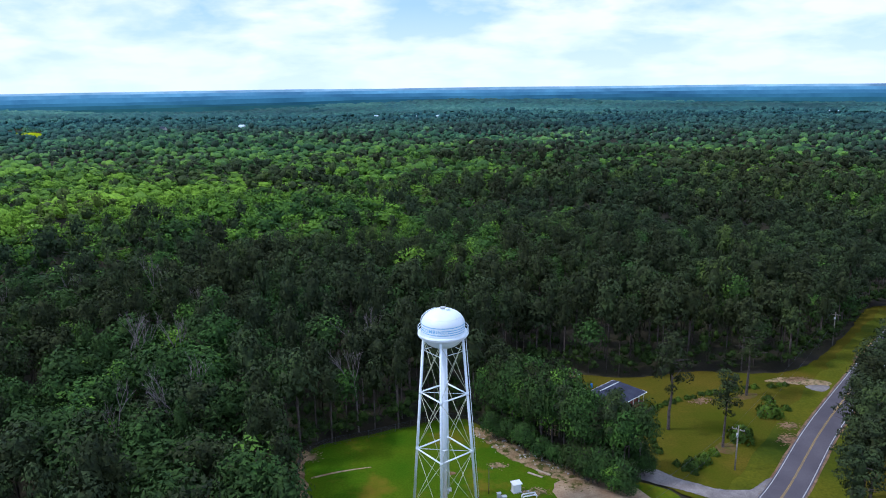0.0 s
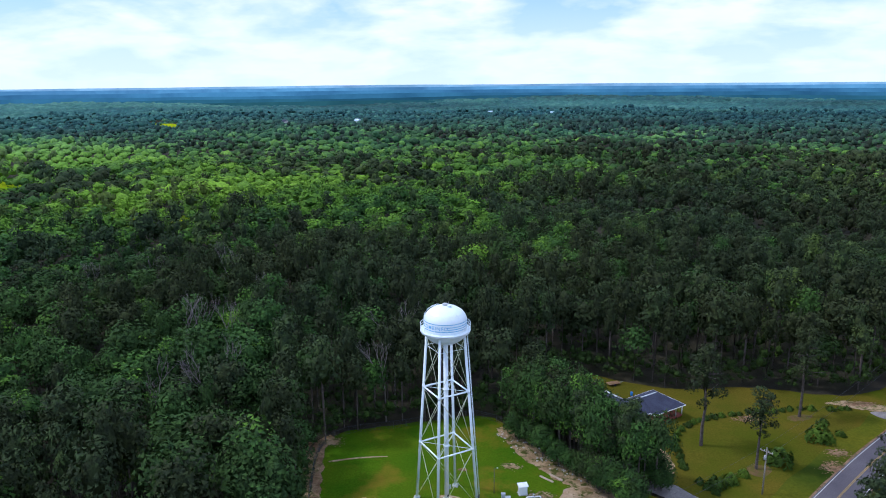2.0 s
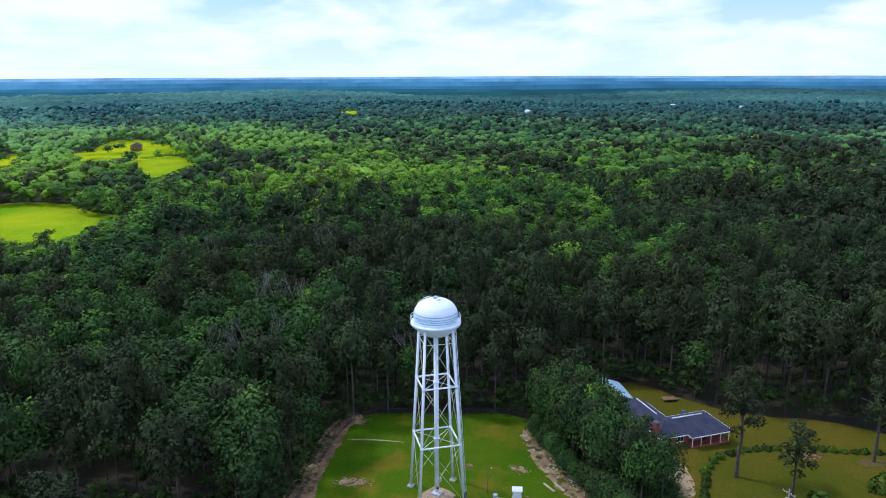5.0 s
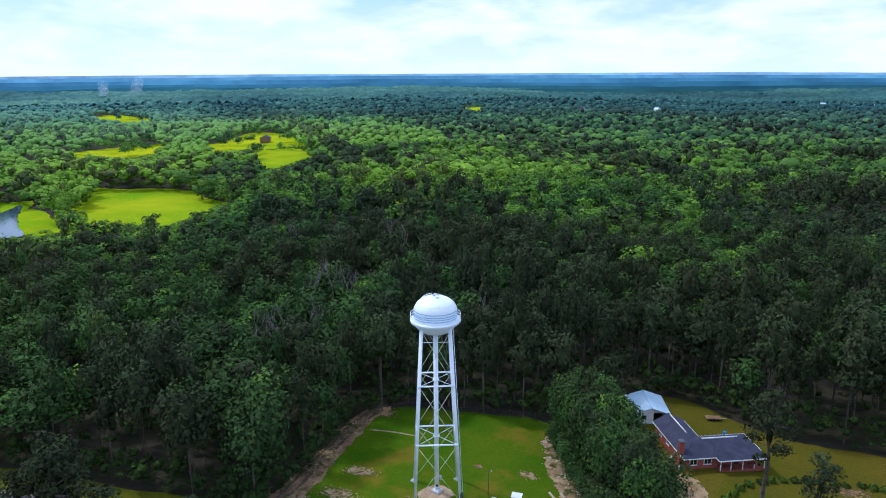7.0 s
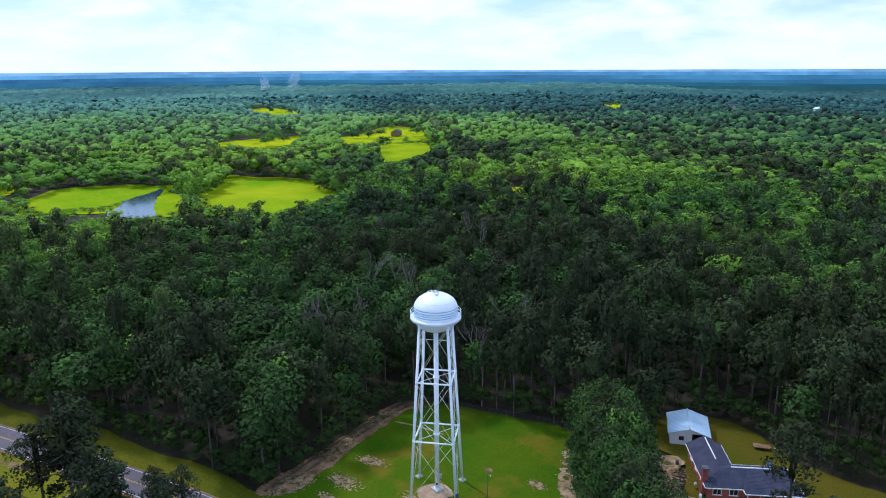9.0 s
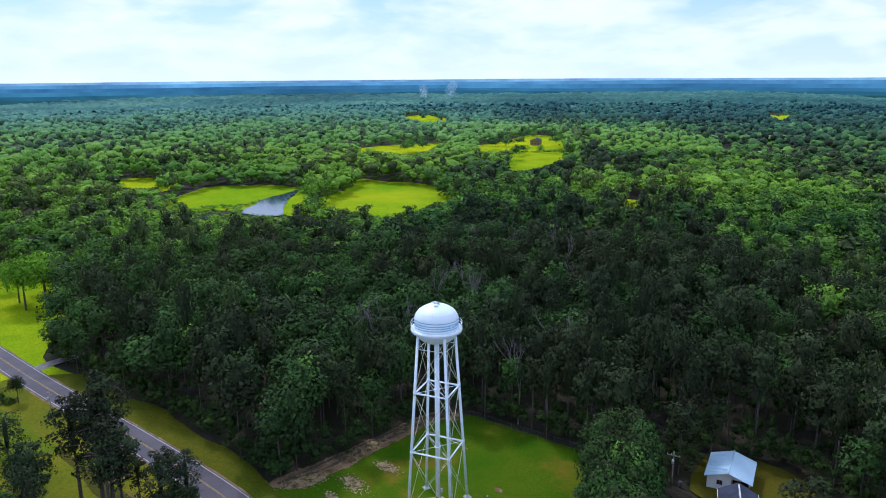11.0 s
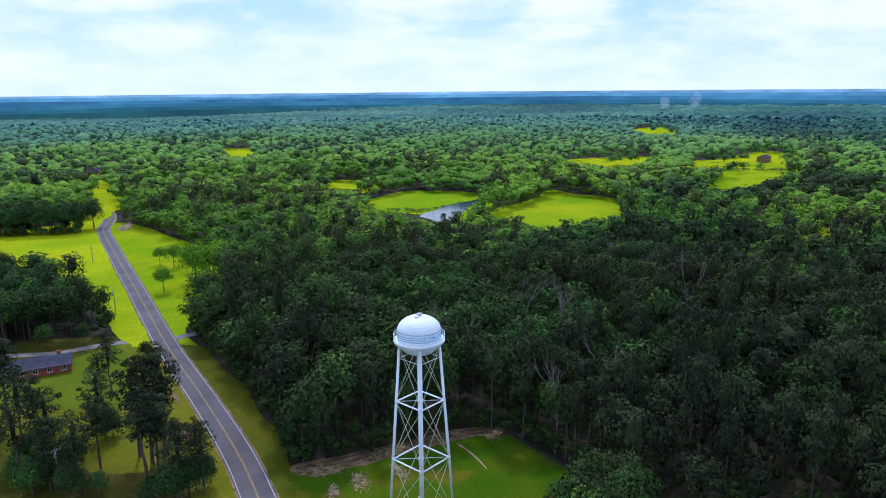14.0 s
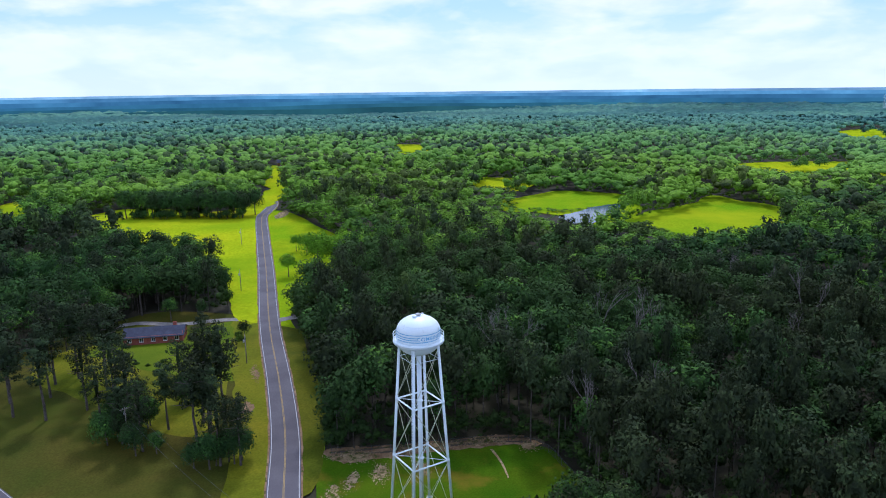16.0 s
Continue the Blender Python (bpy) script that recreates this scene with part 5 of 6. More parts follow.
tank = part("tank", bm, "paint", tower)
# weld bands, thin raised rings round the shell
for z in (36.95, 38.1, 39.5):
    bm = bmesh.new()
    r = 3.7 if z <= 38.1 else 3.7 * math.cos(math.asin((z - 38.1) / 2.6))
    lathe(bm, [(r - 0.02, zz(z) - 0.045), (r + 0.009, zz(z) - 0.02), (r + 0.007, zz(z) + 0.02), (r - 0.03, zz(z) + 0.045)], 64)
    part("weld_seam", bm, "paint", tank)
# painted stripes, broken by two lettered panels
GAPS = (radians(-113), radians(43))
for z in (38.38, 37.92, 37.55, 37.18):
    rr_ = 3.7 if z <= 38.1 else 3.7 * math.cos(math.asin((z - 38.1) / 2.6))
    full = z in (38.38, 37.18)
    for a0, a1 in (((0, math.tau),) if full else ((GAPS[0] + 0.62, GAPS[1] - 0.62), (GAPS[1] + 0.62, GAPS[0] + math.tau - 0.62))):
        bm = bmesh.new()
        lathe(bm, [(rr_ + 0.012, zz(z) - 0.065), (rr_ + 0.012, zz(z) + 0.065)], 64, a0, a1)
        part("painted_stripe", bm, "blue", tank, "pale blue painted stripe")
# the same word painted twice round the shell, each letter bent to the curve
def bent_text(word, tall, r, z, middle):
    cu = bpy.data.curves.new("lettering", "FONT")
    cu.body, cu.size, cu.align_x = word, tall / 0.69, "CENTER"
    cu.space_character, cu.offset = 1.16, 0.007
    flat = bpy.data.objects.new("lettering", cu)
    scene.collection.objects.link(flat)
    me = bpy.data.meshes.new_from_object(flat.evaluated_get(bpy.context.evaluated_depsgraph_get()))
    bpy.data.objects.remove(flat)
    bm = bmesh.new()
    bm.from_mesh(me)
    bpy.data.meshes.remove(me)
    for v in bm.verts:
        a = middle + v.co.x / r
        v.co = (r * math.cos(a), r * math.sin(a), z + v.co.y)
    return bm


for c in GAPS:
    part("lettering", bent_text("COMBINED", 0.62, 3.716, zz(37.43), c), "blue", tank, "pale blue painted lettering")
# vent cap and hatch on the dome
bm = bmesh.new()
lathe(bm, [(0.28, zz(40.6)), (0.28, zz(40.8)), (0.5, zz(40.82)), (0.5, zz(40.93)), (0.3, zz(41.05)), (0, zz(41.08))], 20)
part("roof_vent", bm, "steel", tank, "grey capped roof vent")
bm = bmesh.new()
lathe(bm, [(0.34, 0), (0.34, 0.25), (0.37, 0.26), (0.37, 0.33), (0, 0.36)], 16)
bmesh.ops.transform(bm, matrix=pose(0.75, -0.5, zz(40.55), 0, 10, 0), verts=bm.verts)
part("roof_hatch", bm, "paint", tank)
bm = bmesh.new()
tube(bm, (0.5, 0.3, zz(40.5)), (0.5, 0.3, zz(41.3)), 0.03, 0.015, 6)
part("antenna", bm, "steel", tank)
# walkway: floor ring, fascia, posts and rails
bm = bmesh.new()
lathe(bm, [(3.66, zz(36.30)), (4.30, zz(36.34)), (4.30, zz(36.62)), (3.69, zz(36.62))], 64)
walkway = part("walkway", bm, "paint", tower)
bm = bmesh.new()
lathe(bm, [(3.2, zz(35.55)), (4.18, zz(36.12)), (4.24, zz(36.32)), (3.6, zz(36.32))], 64)
part("girder", bm, "paint", walkway)
for z in (37.1, 37.62):
    bm = bmesh.new()
    lathe(bm, [(4.22, zz(z) - 0.03), (4.28, zz(z) - 0.03), (4.28, zz(z) + 0.03), (4.22, zz(z) + 0.03), (4.22, zz(z) - 0.03)], 64)
    part("handrail", bm, "paint", walkway)
post_me = None
for k in range(24):
    a = k * math.tau / 24
    if post_me is None:
        bm = bmesh.new()
        tube(bm, (4.25, 0, zz(36.6)), (4.25, 0, zz(37.64)), 0.03, None, 6)
        o = part("rail_post", bm, "paint", walkway)
        post_me = o.data
    else:
        o = new("rail_post", post_me)
        o.parent = walkway
    o.matrix_basis = pose(0, 0, 0, 0, 0, math.degrees(a))
# riser pipe with its foot and a manhole
bm = bmesh.new()
tube(bm, (0, 0, zz(3.9)), (0, 0, zz(34.2)), 0.41, None, 24)
riser = part("riser", bm, "paint", tower)
for z in (4.0, 14.75, 25.5):
    bm = bmesh.new()
    lathe(bm, [(0.44, zz(z) - 0.12), (0.56, zz(z) - 0.1), (0.56, zz(z) + 0.1), (0.44, zz(z) + 0.12)], 24)
    part("flange", bm, "paint", riser)
bm = bmesh.new()
lathe(bm, [(0, 0.05), (0.22, 0.05), (0.22, 0)], 16)
bmesh.ops.transform(bm, matrix=pose(0.30, -0.34, zz(5.0), 90, 0, 42), verts=bm.verts)
part("manhole", bm, "dark", riser, "dark round manhole")
bm = bmesh.new()
box(bm, (-0.85, -0.85, -0.4), (0.85, 0.85, zz(3.95)), 0.05)
part("footing", bm, "concrete", tower)
bm = bmesh.new()
box(bm, (0.42, 0.1, zz(6.0)), (0.72, 0.55, zz(6.8)), 0.03)
part("control_box", bm, "steel", riser)


def leg_at(k, z):
    a = radians(83.8 + 90 * k)
    r = 4.86 - 0.0726 * (z - 14.75)
    return Vector((r * math.cos(a), r * math.sin(a), zz(z)))


for k in range(4):
    bm = bmesh.new()
    tube(bm, leg_at(k, 3.6), leg_at(k, 36.2), 0.25, 0.23, 18)
    leg = part("leg", bm, "paint", tower)
    for z in (14.75, 25.5):
        bm = bmesh.new()
        p = leg_at(k, z)
        tube(bm, p - Vector((0, 0, 0.3)), p + Vector((0, 0, 0.3)), 0.262, None, 18)
        part("joint_sleeve", bm, "paint", leg)
    bm = bmesh.new()
    p = leg_at(k, 3.0)
    box(bm, (p.x - 0.55, p.y - 0.55, -1.0), (p.x + 0.55, p.y + 0.55, zz(3.55)), 0.05)
    part("footing", bm, "concrete", tower)
    bm = bmesh.new()
    box(bm, (p.x - 0.42, p.y - 0.42, zz(3.55)), (p.x + 0.42, p.y + 0.42, zz(3.65)), 0.01)
    part("base_plate", bm, "steel", leg)
    q = (k + 1) % 4
    for z in (14.75, 25.5):
        bm = bmesh.new()
        tube(bm, leg_at(k, z), leg_at(q, z), 0.14, None, 10)
        part("strut", bm, "paint", tower)
        bm = bmesh.new()
        tube(bm, leg_at(k, z), (0, 0, zz(z)), 0.04, None, 6)
        part("spoke_rod", bm, "paint", tower)
    bm = bmesh.new()
    tube(bm, leg_at(k, 33.3), leg_at(q, 33.3), 0.045, None, 6)
    part("tie_rod", bm, "paint", tower)
    for z0, z1 in ((3.9, 14.5), (15.0, 25.3), (25.8, 35.2)):
        for a, c in ((k, q), (q, k)):
            bm = bmesh.new()
            tube(bm, leg_at(a, z0), leg_at(c, z1), 0.045, None, 6)
            part("brace_rod", bm, "rod", tower)
# ladder up one leg and over the dome
ladder = new("ladder")
ladder.parent = tower
out = (leg_at(3, 20) - Vector((0, 0, zz(20)))).normalized()
side = Vector((-out.y, out.x, 0))
for s in (-0.2, 0.2):
    bm = bmesh.new()
    tube(bm, leg_at(3, 6) + out * 0.5 + side * s, leg_at(3, 36.3) + out * 0.5 + side * s, 0.035, None, 6)
    part("ladder_rail", bm, "paint", ladder)
rung_me = None
for i in range(75):
    p = leg_at(3, 6.2 + i * 0.4) + out * 0.5
    if rung_me is None:
        bm = bmesh.new()
        tube(bm, -side * 0.2, side * 0.2, 0.018, None, 4, False)
        o = part("rung", bm, "paint", ladder)
        rung_me = o.data
    else:
        o = new("rung", rung_me)
        o.parent = ladder
    o.matrix_basis = Matrix.Translation(p)
bm = bmesh.new()
pa = leg_at(3, 5.2) + out * 0.35
box(bm, (-0.28, -0.12, -0.6), (0.28, 0.12, 0.6), 0.03, Matrix.Translation(pa) @ pose(0, 0, 0, 0, 0, 84))
part("electric_panel", bm, "dark_steel", tower, "dark grey electric panel")
bm = bmesh.new()
prev = None
for i in range(9):
    a = i / 8 * 1.25
    p = Vector((-(3.7 * math.cos(a) + 0.12), 0.5, zz(38.1) + 2.6 * math.sin(a) + 0.12))
    if prev:
        for s in (-0.2, 0.2):
            tube(bm, prev + Vector((0, s, 0)), p + Vector((0, s, 0)), 0.03, None, 5, False)
        tube(bm, p + Vector((0, -0.2, 0)), p + Vector((0, 0.2, 0)), 0.02, None, 4, False)
    prev = p
part("dome_ladder", bm, "paint", tank)

# ---------------------------------------------------------------- things on the lawn
pole = thing("lamp_post", "slim dark lamp post standing on the lawn", "lamp post", (7.2, 120.4, height1(7.2, 120.4)))
bm = bmesh.new()
tube(bm, (0, 0, -0.2), (0, 0, 5.3), 0.07, 0.05, 8)
part("pole", bm, "wire", pole)
bm = bmesh.new()
tube(bm, (0, 0, 5.15), (0.5, 0.1, 5.3), 0.03, None, 6)
arm = part("arm", bm, "wire", pole)
bm = bmesh.new()
lathe(bm, [(0, 0.12), (0.11, 0.08), (0.14, 0), (0.09, -0.09), (0, -0.11)], 12)
bmesh.ops.transform(bm, matrix=pose(0.6, 0.12, 5.3), verts=bm.verts)
part("lamp_head", bm, "steel", arm)

hut = thing("pump_cabinet", "small white metal cabinet with a sloped lid on the sand", "cabinet", (12.4, 121.6, height1(12.4, 121.6)), 20)
bm = bmesh.new()
box(bm, (-0.75, -0.55, 0.15), (0.75, 0.55, 1.75), 0.03)
part("body", bm, "white", hut)
bm = bmesh.new()
vs = box(bm, (-0.95, -0.75, 1.75), (0.95, 0.75, 1.85), 0.02)
for v in bm.verts:
    v.co.z += 0.12 * (v.co.y + 0.75) / 1.5
part("lid", bm, "white", hut)
bm = bmesh.new()
box(bm, (-0.9, -0.7, -0.1), (0.9, 0.7, 0.15), 0.03)
part("slab", bm, "concrete", hut)
bm = bmesh.new()
box(bm, (-0.62, -0.58, 0.25), (0.62, -0.552, 1.65), 0.008)
door = part("door", bm, "white", hut)
bm = bmesh.new()
box(bm, (0.42, -0.62, 0.9), (0.48, -0.58, 1.1), 0.008)
part("handle", bm, "steel", door)

for (x, y, a, w, h) in ((9.0, 119.4, 10, 0.7, 0.9), (9.9, 118.8, 10, 0.9, 0.7)):
    ob = thing("meter_box", "small grey metal meter box on the lawn", "meter box", (x, y, height1(x, y)), a)
    bm = bmesh.new()
    box(bm, (-w / 2, -0.3, -0.05), (w / 2, 0.3, h), 0.04)
    part("body", bm, "steel", ob)
    bm = bmesh.new()
    box(bm, (-w / 2 - 0.05, -0.35, h), (w / 2 + 0.05, 0.35, h + 0.07), 0.02)
    part("lid", bm, "steel", ob)
pipes = thing("pipe_loop", "white pipe loop with valves above the sand", "pipe", (14.6, 119.6, height1(14.6, 119.6)), 15)
for y in (-0.4, 0.4):
    bm = bmesh.new()
    pts = [(-1.3, y, -0.1), (-1.3, y, 0.55), (-1.15, y, 0.7), (1.15, y, 0.7), (1.3, y, 0.55), (1.3, y, -0.1)]
    for a, c in zip(pts, pts[1:]):
        tube(bm, a, c, 0.13, None, 10)
    p = part("pipe", bm, "white", pipes)
    bm = bmesh.new()
    lathe(bm, [(0.05, 0), (0.05, 0.35), (0.2, 0.36), (0.2, 0.4), (0, 0.42)], 12)
    bmesh.ops.transform(bm, matrix=pose(0, y, 0.8), verts=bm.verts)
    part("valve", bm, "steel", p)
for i, (x, y, a) in enumerate(((16.6, 127.4, -35), (18.3, 128.4, -38))):
    bm = bmesh.new()
    box(bm, (-1.6, -0.22, 0), (1.6, 0.22, 0.16), 0.02)
    ob = part("plank", bm, "plank")
    ob.matrix_basis = pose(x, y, height1(x, y) + 0.1, 0, 0, a)
    tagged(ob, "weathered tan timber plank lying on sand", "plank", "planks")
# rubble along the sandy strip
rg = np.random.default_rng(77)
stone_me = []
for i in range(5):
    bm = bmesh.new()
    bmesh.ops.create_icosphere(bm, subdivisions=1, radius=1)
    for v in bm.verts:
        v.co *= rg.uniform(0.7, 1.25)
        v.co.z *= 0.6
    o = part("rubble_stone", bm, "concrete")
    stone_me.append(o)
for i in range(70):
    t = rg.random()
    x, y = 6 + 18 * t + rg.normal(0, 1.3), 145.5 - 18 * t + rg.normal(0, 1.3)
    if i < 5:
        o = stone_me[i]
    else:
        o = new("rubble_stone", stone_me[i % 5].data)
    s = rg.uniform(0.10, 0.32)
    o.matrix_basis = Matrix.LocRotScale((x, y, height1(x, y) + 0.08 + 0.2 * s), Euler((0, 0, rg.uniform(0, 6.28))), (s, s * rg.uniform(0.6, 1.2), s))
    tagged(o, "pale broken rubble stone on bare sand", "stone", "rubble on the sandy strip")

# fence round the lawn's woodland sides
FENCE = spline([(-21.5, 94), (-24, 106), (-29.5, 126), (-30, 133.5), (-26.5, 139), (-17.5, 143), (0, 151), (7, 147)], 3.0)
fence = thing("chain_link_fence", "low grey chain-link fence along the wood's edge", "fence")
fpost = None
for x, y in FENCE:
    if fpost is None:
        bm = bmesh.new()
        tube(bm, (0, 0, -0.2), (0, 0, 1.85), 0.035, None, 6)
        o = part("post", bm, "dark_steel", fence)
        fpost = o.data
    else:
        o = new("post", fpost)
        o.parent = fence
    o.matrix_basis = pose(x, y, height1(x, y))
for i, (a, c) in enumerate(zip(FENCE, FENCE[1:])):
    bm = bmesh.new()
    A_, C_ = Vector((*a, height1(*a))), Vector((*c, height1(*c)))
    tube(bm, A_ + Vector((0, 0, 1.8)), C_ + Vector((0, 0, 1.8)), 0.02, None, 5)
    part("top_rail", bm, "dark_steel", fence)
    bm = bmesh.new()
    n_ = 16
    for k in range(n_):
        for d in (-1, 1):
            f0, f1 = k / n_, (k + 4 * d) / n_
            z0, z1 = 0.05, 1.75
            if f1 < 0 or f1 > 1:
                g = max(0.0, min(1.0, f1))
                z1 = z0 + (z1 - z0) * (g - f0) / (f1 - f0)
                f1 = g
            if abs(f1 - f0) < 1e-3:
                continue
            tube(bm, A_.lerp(C_, f0) + Vector((0, 0, z0)), A_.lerp(C_, f1) + Vector((0, 0, z1)), 0.006, None, 3, False)
    part("wire_mesh", bm, "wire", fence)


# ---------------------------------------------------------------- utility poles and wires
def utility_pole(x, y, h, turn):
    ob = thing("utility_pole", "weathered wooden utility pole with a crossarm", "utility pole", (x, y, height1(x, y)), turn, "utility poles")
    bm = bmesh.new()
    tube(bm, (0, 0, -0.4), (0, 0, h), 0.16, 0.11, 9)
    part("pole", bm, "wood", ob)
    bm = bmesh.new()
    box(bm, (-1.2, -0.06, h - 0.9), (1.2, 0.06, h - 0.75), 0.01)
    arm_ = part("crossarm", bm, "wood", ob)
    for u in (-1.1, -0.4, 0.4, 1.1):
        bm = bmesh.new()
        lathe(bm, [(0, 0.24), (0.05, 0.2), (0.07, 0.1), (0.04, 0)], 8)
        bmesh.ops.transform(bm, matrix=pose(u, 0, h - 0.75), verts=bm.verts)
        part("insulator", bm, "steel", arm_)
    bm = bmesh.new()
    lathe(bm, [(0, 0.45), (0.22, 0.4), (0.24, -0.35), (0, -0.4)], 12)
    bmesh.ops.transform(bm, matrix=pose(0.0, -0.36, h - 1.9), verts=bm.verts)
    part("transformer", bm, "steel", ob)
    return Vector((x, y, height1(x, y) + h - 0.6))


def wire(a, b_, sag, grp="overhead wires"):
    bm = bmesh.new()
    prev = None
    for i in range(13):
        t = i / 12
        p = a.lerp(b_, t) - Vector((0, 0, sag * 4 * t * (1 - t)))
        if prev is not None:
            tube(bm, prev, p, 0.02, None, 4, False)
        prev = p
    tagged(part("overhead_wire", bm, "wire"), "thin dark overhead wire hanging between poles", "wire", grp)


POLES = [(56, 129, 9.5), (110, 196, 10), (160, 256, 10), (16, 92, 9.5), (-22, 49, 9.5)]
tops = [utility_pole(x, y, h, -40) for x, y, h in POLES]
for a, c in ((0, 1), (1, 2), (0, 3), (3, 4)):
    for o in (-1.1, 1.1):
        off = Vector((o * 0.75, -o * 0.6, 0.1))
        wire(tops[a] + off, tops[c] + off, 1.2)
for x, y, h, tn in ((-70, 57, 8.5, 20), (-140, 28, 8.5, 20), (-215, -1, 8.5, 20), (14.5, 157, 7.0, 30), (-335, -14, 9, 0), (-345, -8, 9, 0)):
    utility_pole(x, y, h, tn)


# ---------------------------------------------------------------- houses
def slab(bm, pts, thick):
    """A roof plane from its corners, with thickness downwards."""
    top = [bm.verts.new(p) for p in pts]
    low = [bm.verts.new((p[0], p[1], p[2] - thick)) for p in pts]
    bm.faces.new(top)
    bm.faces.new(low[::-1])
    n_ = len(pts)
    for i in range(n_):
        j = (i + 1) % n_
        bm.faces.new((top[i], low[i], low[j], top[j]))


def window(parent, m, w, h, frame_mat="white"):
    """A window set into a wall: the frame with its pane, sill and muntins; m places its lower left corner, x along the wall, -y outwards."""
    bm = bmesh.new()
    for lo, hi in (((0, -0.05, 0), (w, 0.03, 0.09)), ((0, -0.05, h - 0.09), (w, 0.03, h)), ((0, -0.05, 0.09), (0.09, 0.03, h - 0.09)), ((w - 0.09, -0.05, 0.09), (w, 0.03, h - 0.09)), ((w / 2 - 0.03, -0.04, 0.09), (w / 2 + 0.03, 0.03, h - 0.09))):
        box(bm, lo, hi, 0, m)
    win = part("window", bm, frame_mat, parent)
    bm = bmesh.new()
    box(bm, (0.08, -0.015, 0.08), (w - 0.08, 0.02, h - 0.08), 0, m)
    part("pane", bm, "glass", win)
    bm = bmesh.new()
    box(bm, (-0.08, -0.12, -0.07), (w + 0.08, 0.02, 0), 0, m)
    part("sill", bm, "white", win)


def roof_course(bm, a, b_, c, d, i, count, proud=0.02):
    """One lapped shingle course of a roof plane between the eave a-b and the ridge d-c."""
    a, b_, c, d = map(Vector, (a, b_, c, d))
    nrm = (b_ - a).cross(d - a).normalized()
    if nrm.z < 0:
        nrm = -nrm
    t0, t1 = i / count, min((i + 1.12) / count, 0.995)
    p = [a.lerp(d, t0) + nrm * (proud + 0.02), b_.lerp(c, t0) + nrm * (proud + 0.02), b_.lerp(c, t1) + nrm * 0.006, a.lerp(d, t1) + nrm * 0.006]
    vs = [bm.verts.new(q) for q in p]
    low = [bm.verts.new(q - nrm * 0.02) for q in p[:2]]
    bm.faces.new(vs)
    bm.faces.new((vs[1], vs[0], low[0], low[1]))


HZ_ = 3.95
house = thing("brick_house", "single-storey L-shaped red brick house with blue-grey shingle roof", "house", (33.4, 147.5, HZ_), 42.2)
E_, RZ = 2.47, 4.22
A_W, L_W, D_W, S_W, F_W = 6.54, 15.0, 7.95, 6.34, 16.06   # eave lines: wing width, wing length, depth, porch step, front length
PV = -1.4
o_ = 0.5
for lo, hi in (
    ((o_, o_, -0.3), (S_W + o_, o_ + 0.25, E_)),
    ((S_W + o_ - 0.25, o_ + 0.25, -0.3), (S_W + o_, 1.2, E_)),
    ((S_W + o_ - 0.25, 1.2, -0.3), (F_W - o_, 1.45, E_)),
    ((F_W - o_ - 0.25, 1.45, -0.3), (F_W - o_, D_W - o_, E_)),
    ((A_W - o_ - 0.25, D_W - o_ - 0.25, -0.3), (F_W - o_ - 0.25, D_W - o_, E_)),
    ((o_, o_ + 0.25, -0.3), (o_ + 0.25, L_W - o_, E_)),
    ((A_W - o_ - 0.25, D_W - o_, -0.3), (A_W - o_, L_W - o_, E_)),
    ((o_ + 0.25, L_W - o_ - 0.25, -0.3), (A_W - o_ - 0.25, L_W - o_, E_)),
):
    bm = bmesh.new()
    box(bm, lo, hi, 0.02)
    part("wall", bm, "brick", house)
ez = E_ - 0.05
M0, M1 = (A_W / 2, D_W / 2, RZ), (F_W - 3.2, D_W / 2, RZ)
MP = (S_W + 1.6, D_W / 2, RZ)
N1 = (A_W / 2, L_W, RZ)
planes = {
    "south": [(0, 0, ez), (S_W, 0, ez), MP, M0],
    "porch_side": [(S_W, 0, ez), (S_W, PV, ez), MP],
    "porch": [(S_W, PV, ez), (F_W, PV, ez), M1, MP],
    "east": [(F_W, PV, ez), (F_W, D_W, ez), M1],
    "north": [(F_W, D_W, ez), (A_W, D_W, ez), M0, M1],
    "wing_east": [(A_W, D_W, ez), (A_W, L_W, ez), N1, M0],
    "west": [(0, L_W, ez), (0, 0, ez), M0, N1],
}
bm = bmesh.new()
for pts in planes.values():
    slab(bm, pts, 0.16)
roof = part("roof", bm, "shingle", house)
for key, pts in planes.items():
    for k in range(20):
        bm = bmesh.new()
        c_ = pts[2]
        d_ = pts[3] if len(pts) == 4 else pts[2]
        roof_course(bm, pts[0], pts[1], c_, d_, k, 20)
        part("shingle_course", bm, "shingle", roof)
for a, c in (((5.2, D_W / 2, RZ), (12.4, D_W / 2, RZ)), ((A_W / 2, 6.6, RZ), (A_W / 2, 14.2, RZ))):
    bm = bmesh.new()
    tube(bm, Vector(a) + Vector((0, 0, 0.06)), Vector(c) + Vector((0, 0, 0.06)), 0.13, None, 6)
    part("ridge_vent", bm, "white", roof, "pale metal ridge vent")
bm = bmesh.new()
outline = [(0, 0), (S_W, 0), (S_W, PV), (F_W, PV), (F_W, D_W), (A_W, D_W), (A_W, L_W), (0, L_W), (0, 0)]
for a, c in zip(outline, outline[1:]):
    if a[1] == L_W and c[1] == L_W:
        continue
    d_ = (Vector(c) - Vector(a)).normalized()
    n_ = Vector((d_.y, -d_.x))
    P_, Q_ = Vector(a), Vector(c)
    vs = [bm.verts.new((*(p + n_ * s), ez + z)) for p in (P_, Q_) for s in (0.002, 0.1) for z in (-0.13, 0.03)]
    for q in ((0, 1, 5, 4), (2, 6, 7, 3), (1, 3, 7, 5), (0, 4, 6, 2), (0, 2, 3, 1), (4, 5, 7, 6)):
        bm.faces.new([vs[i] for i in q])
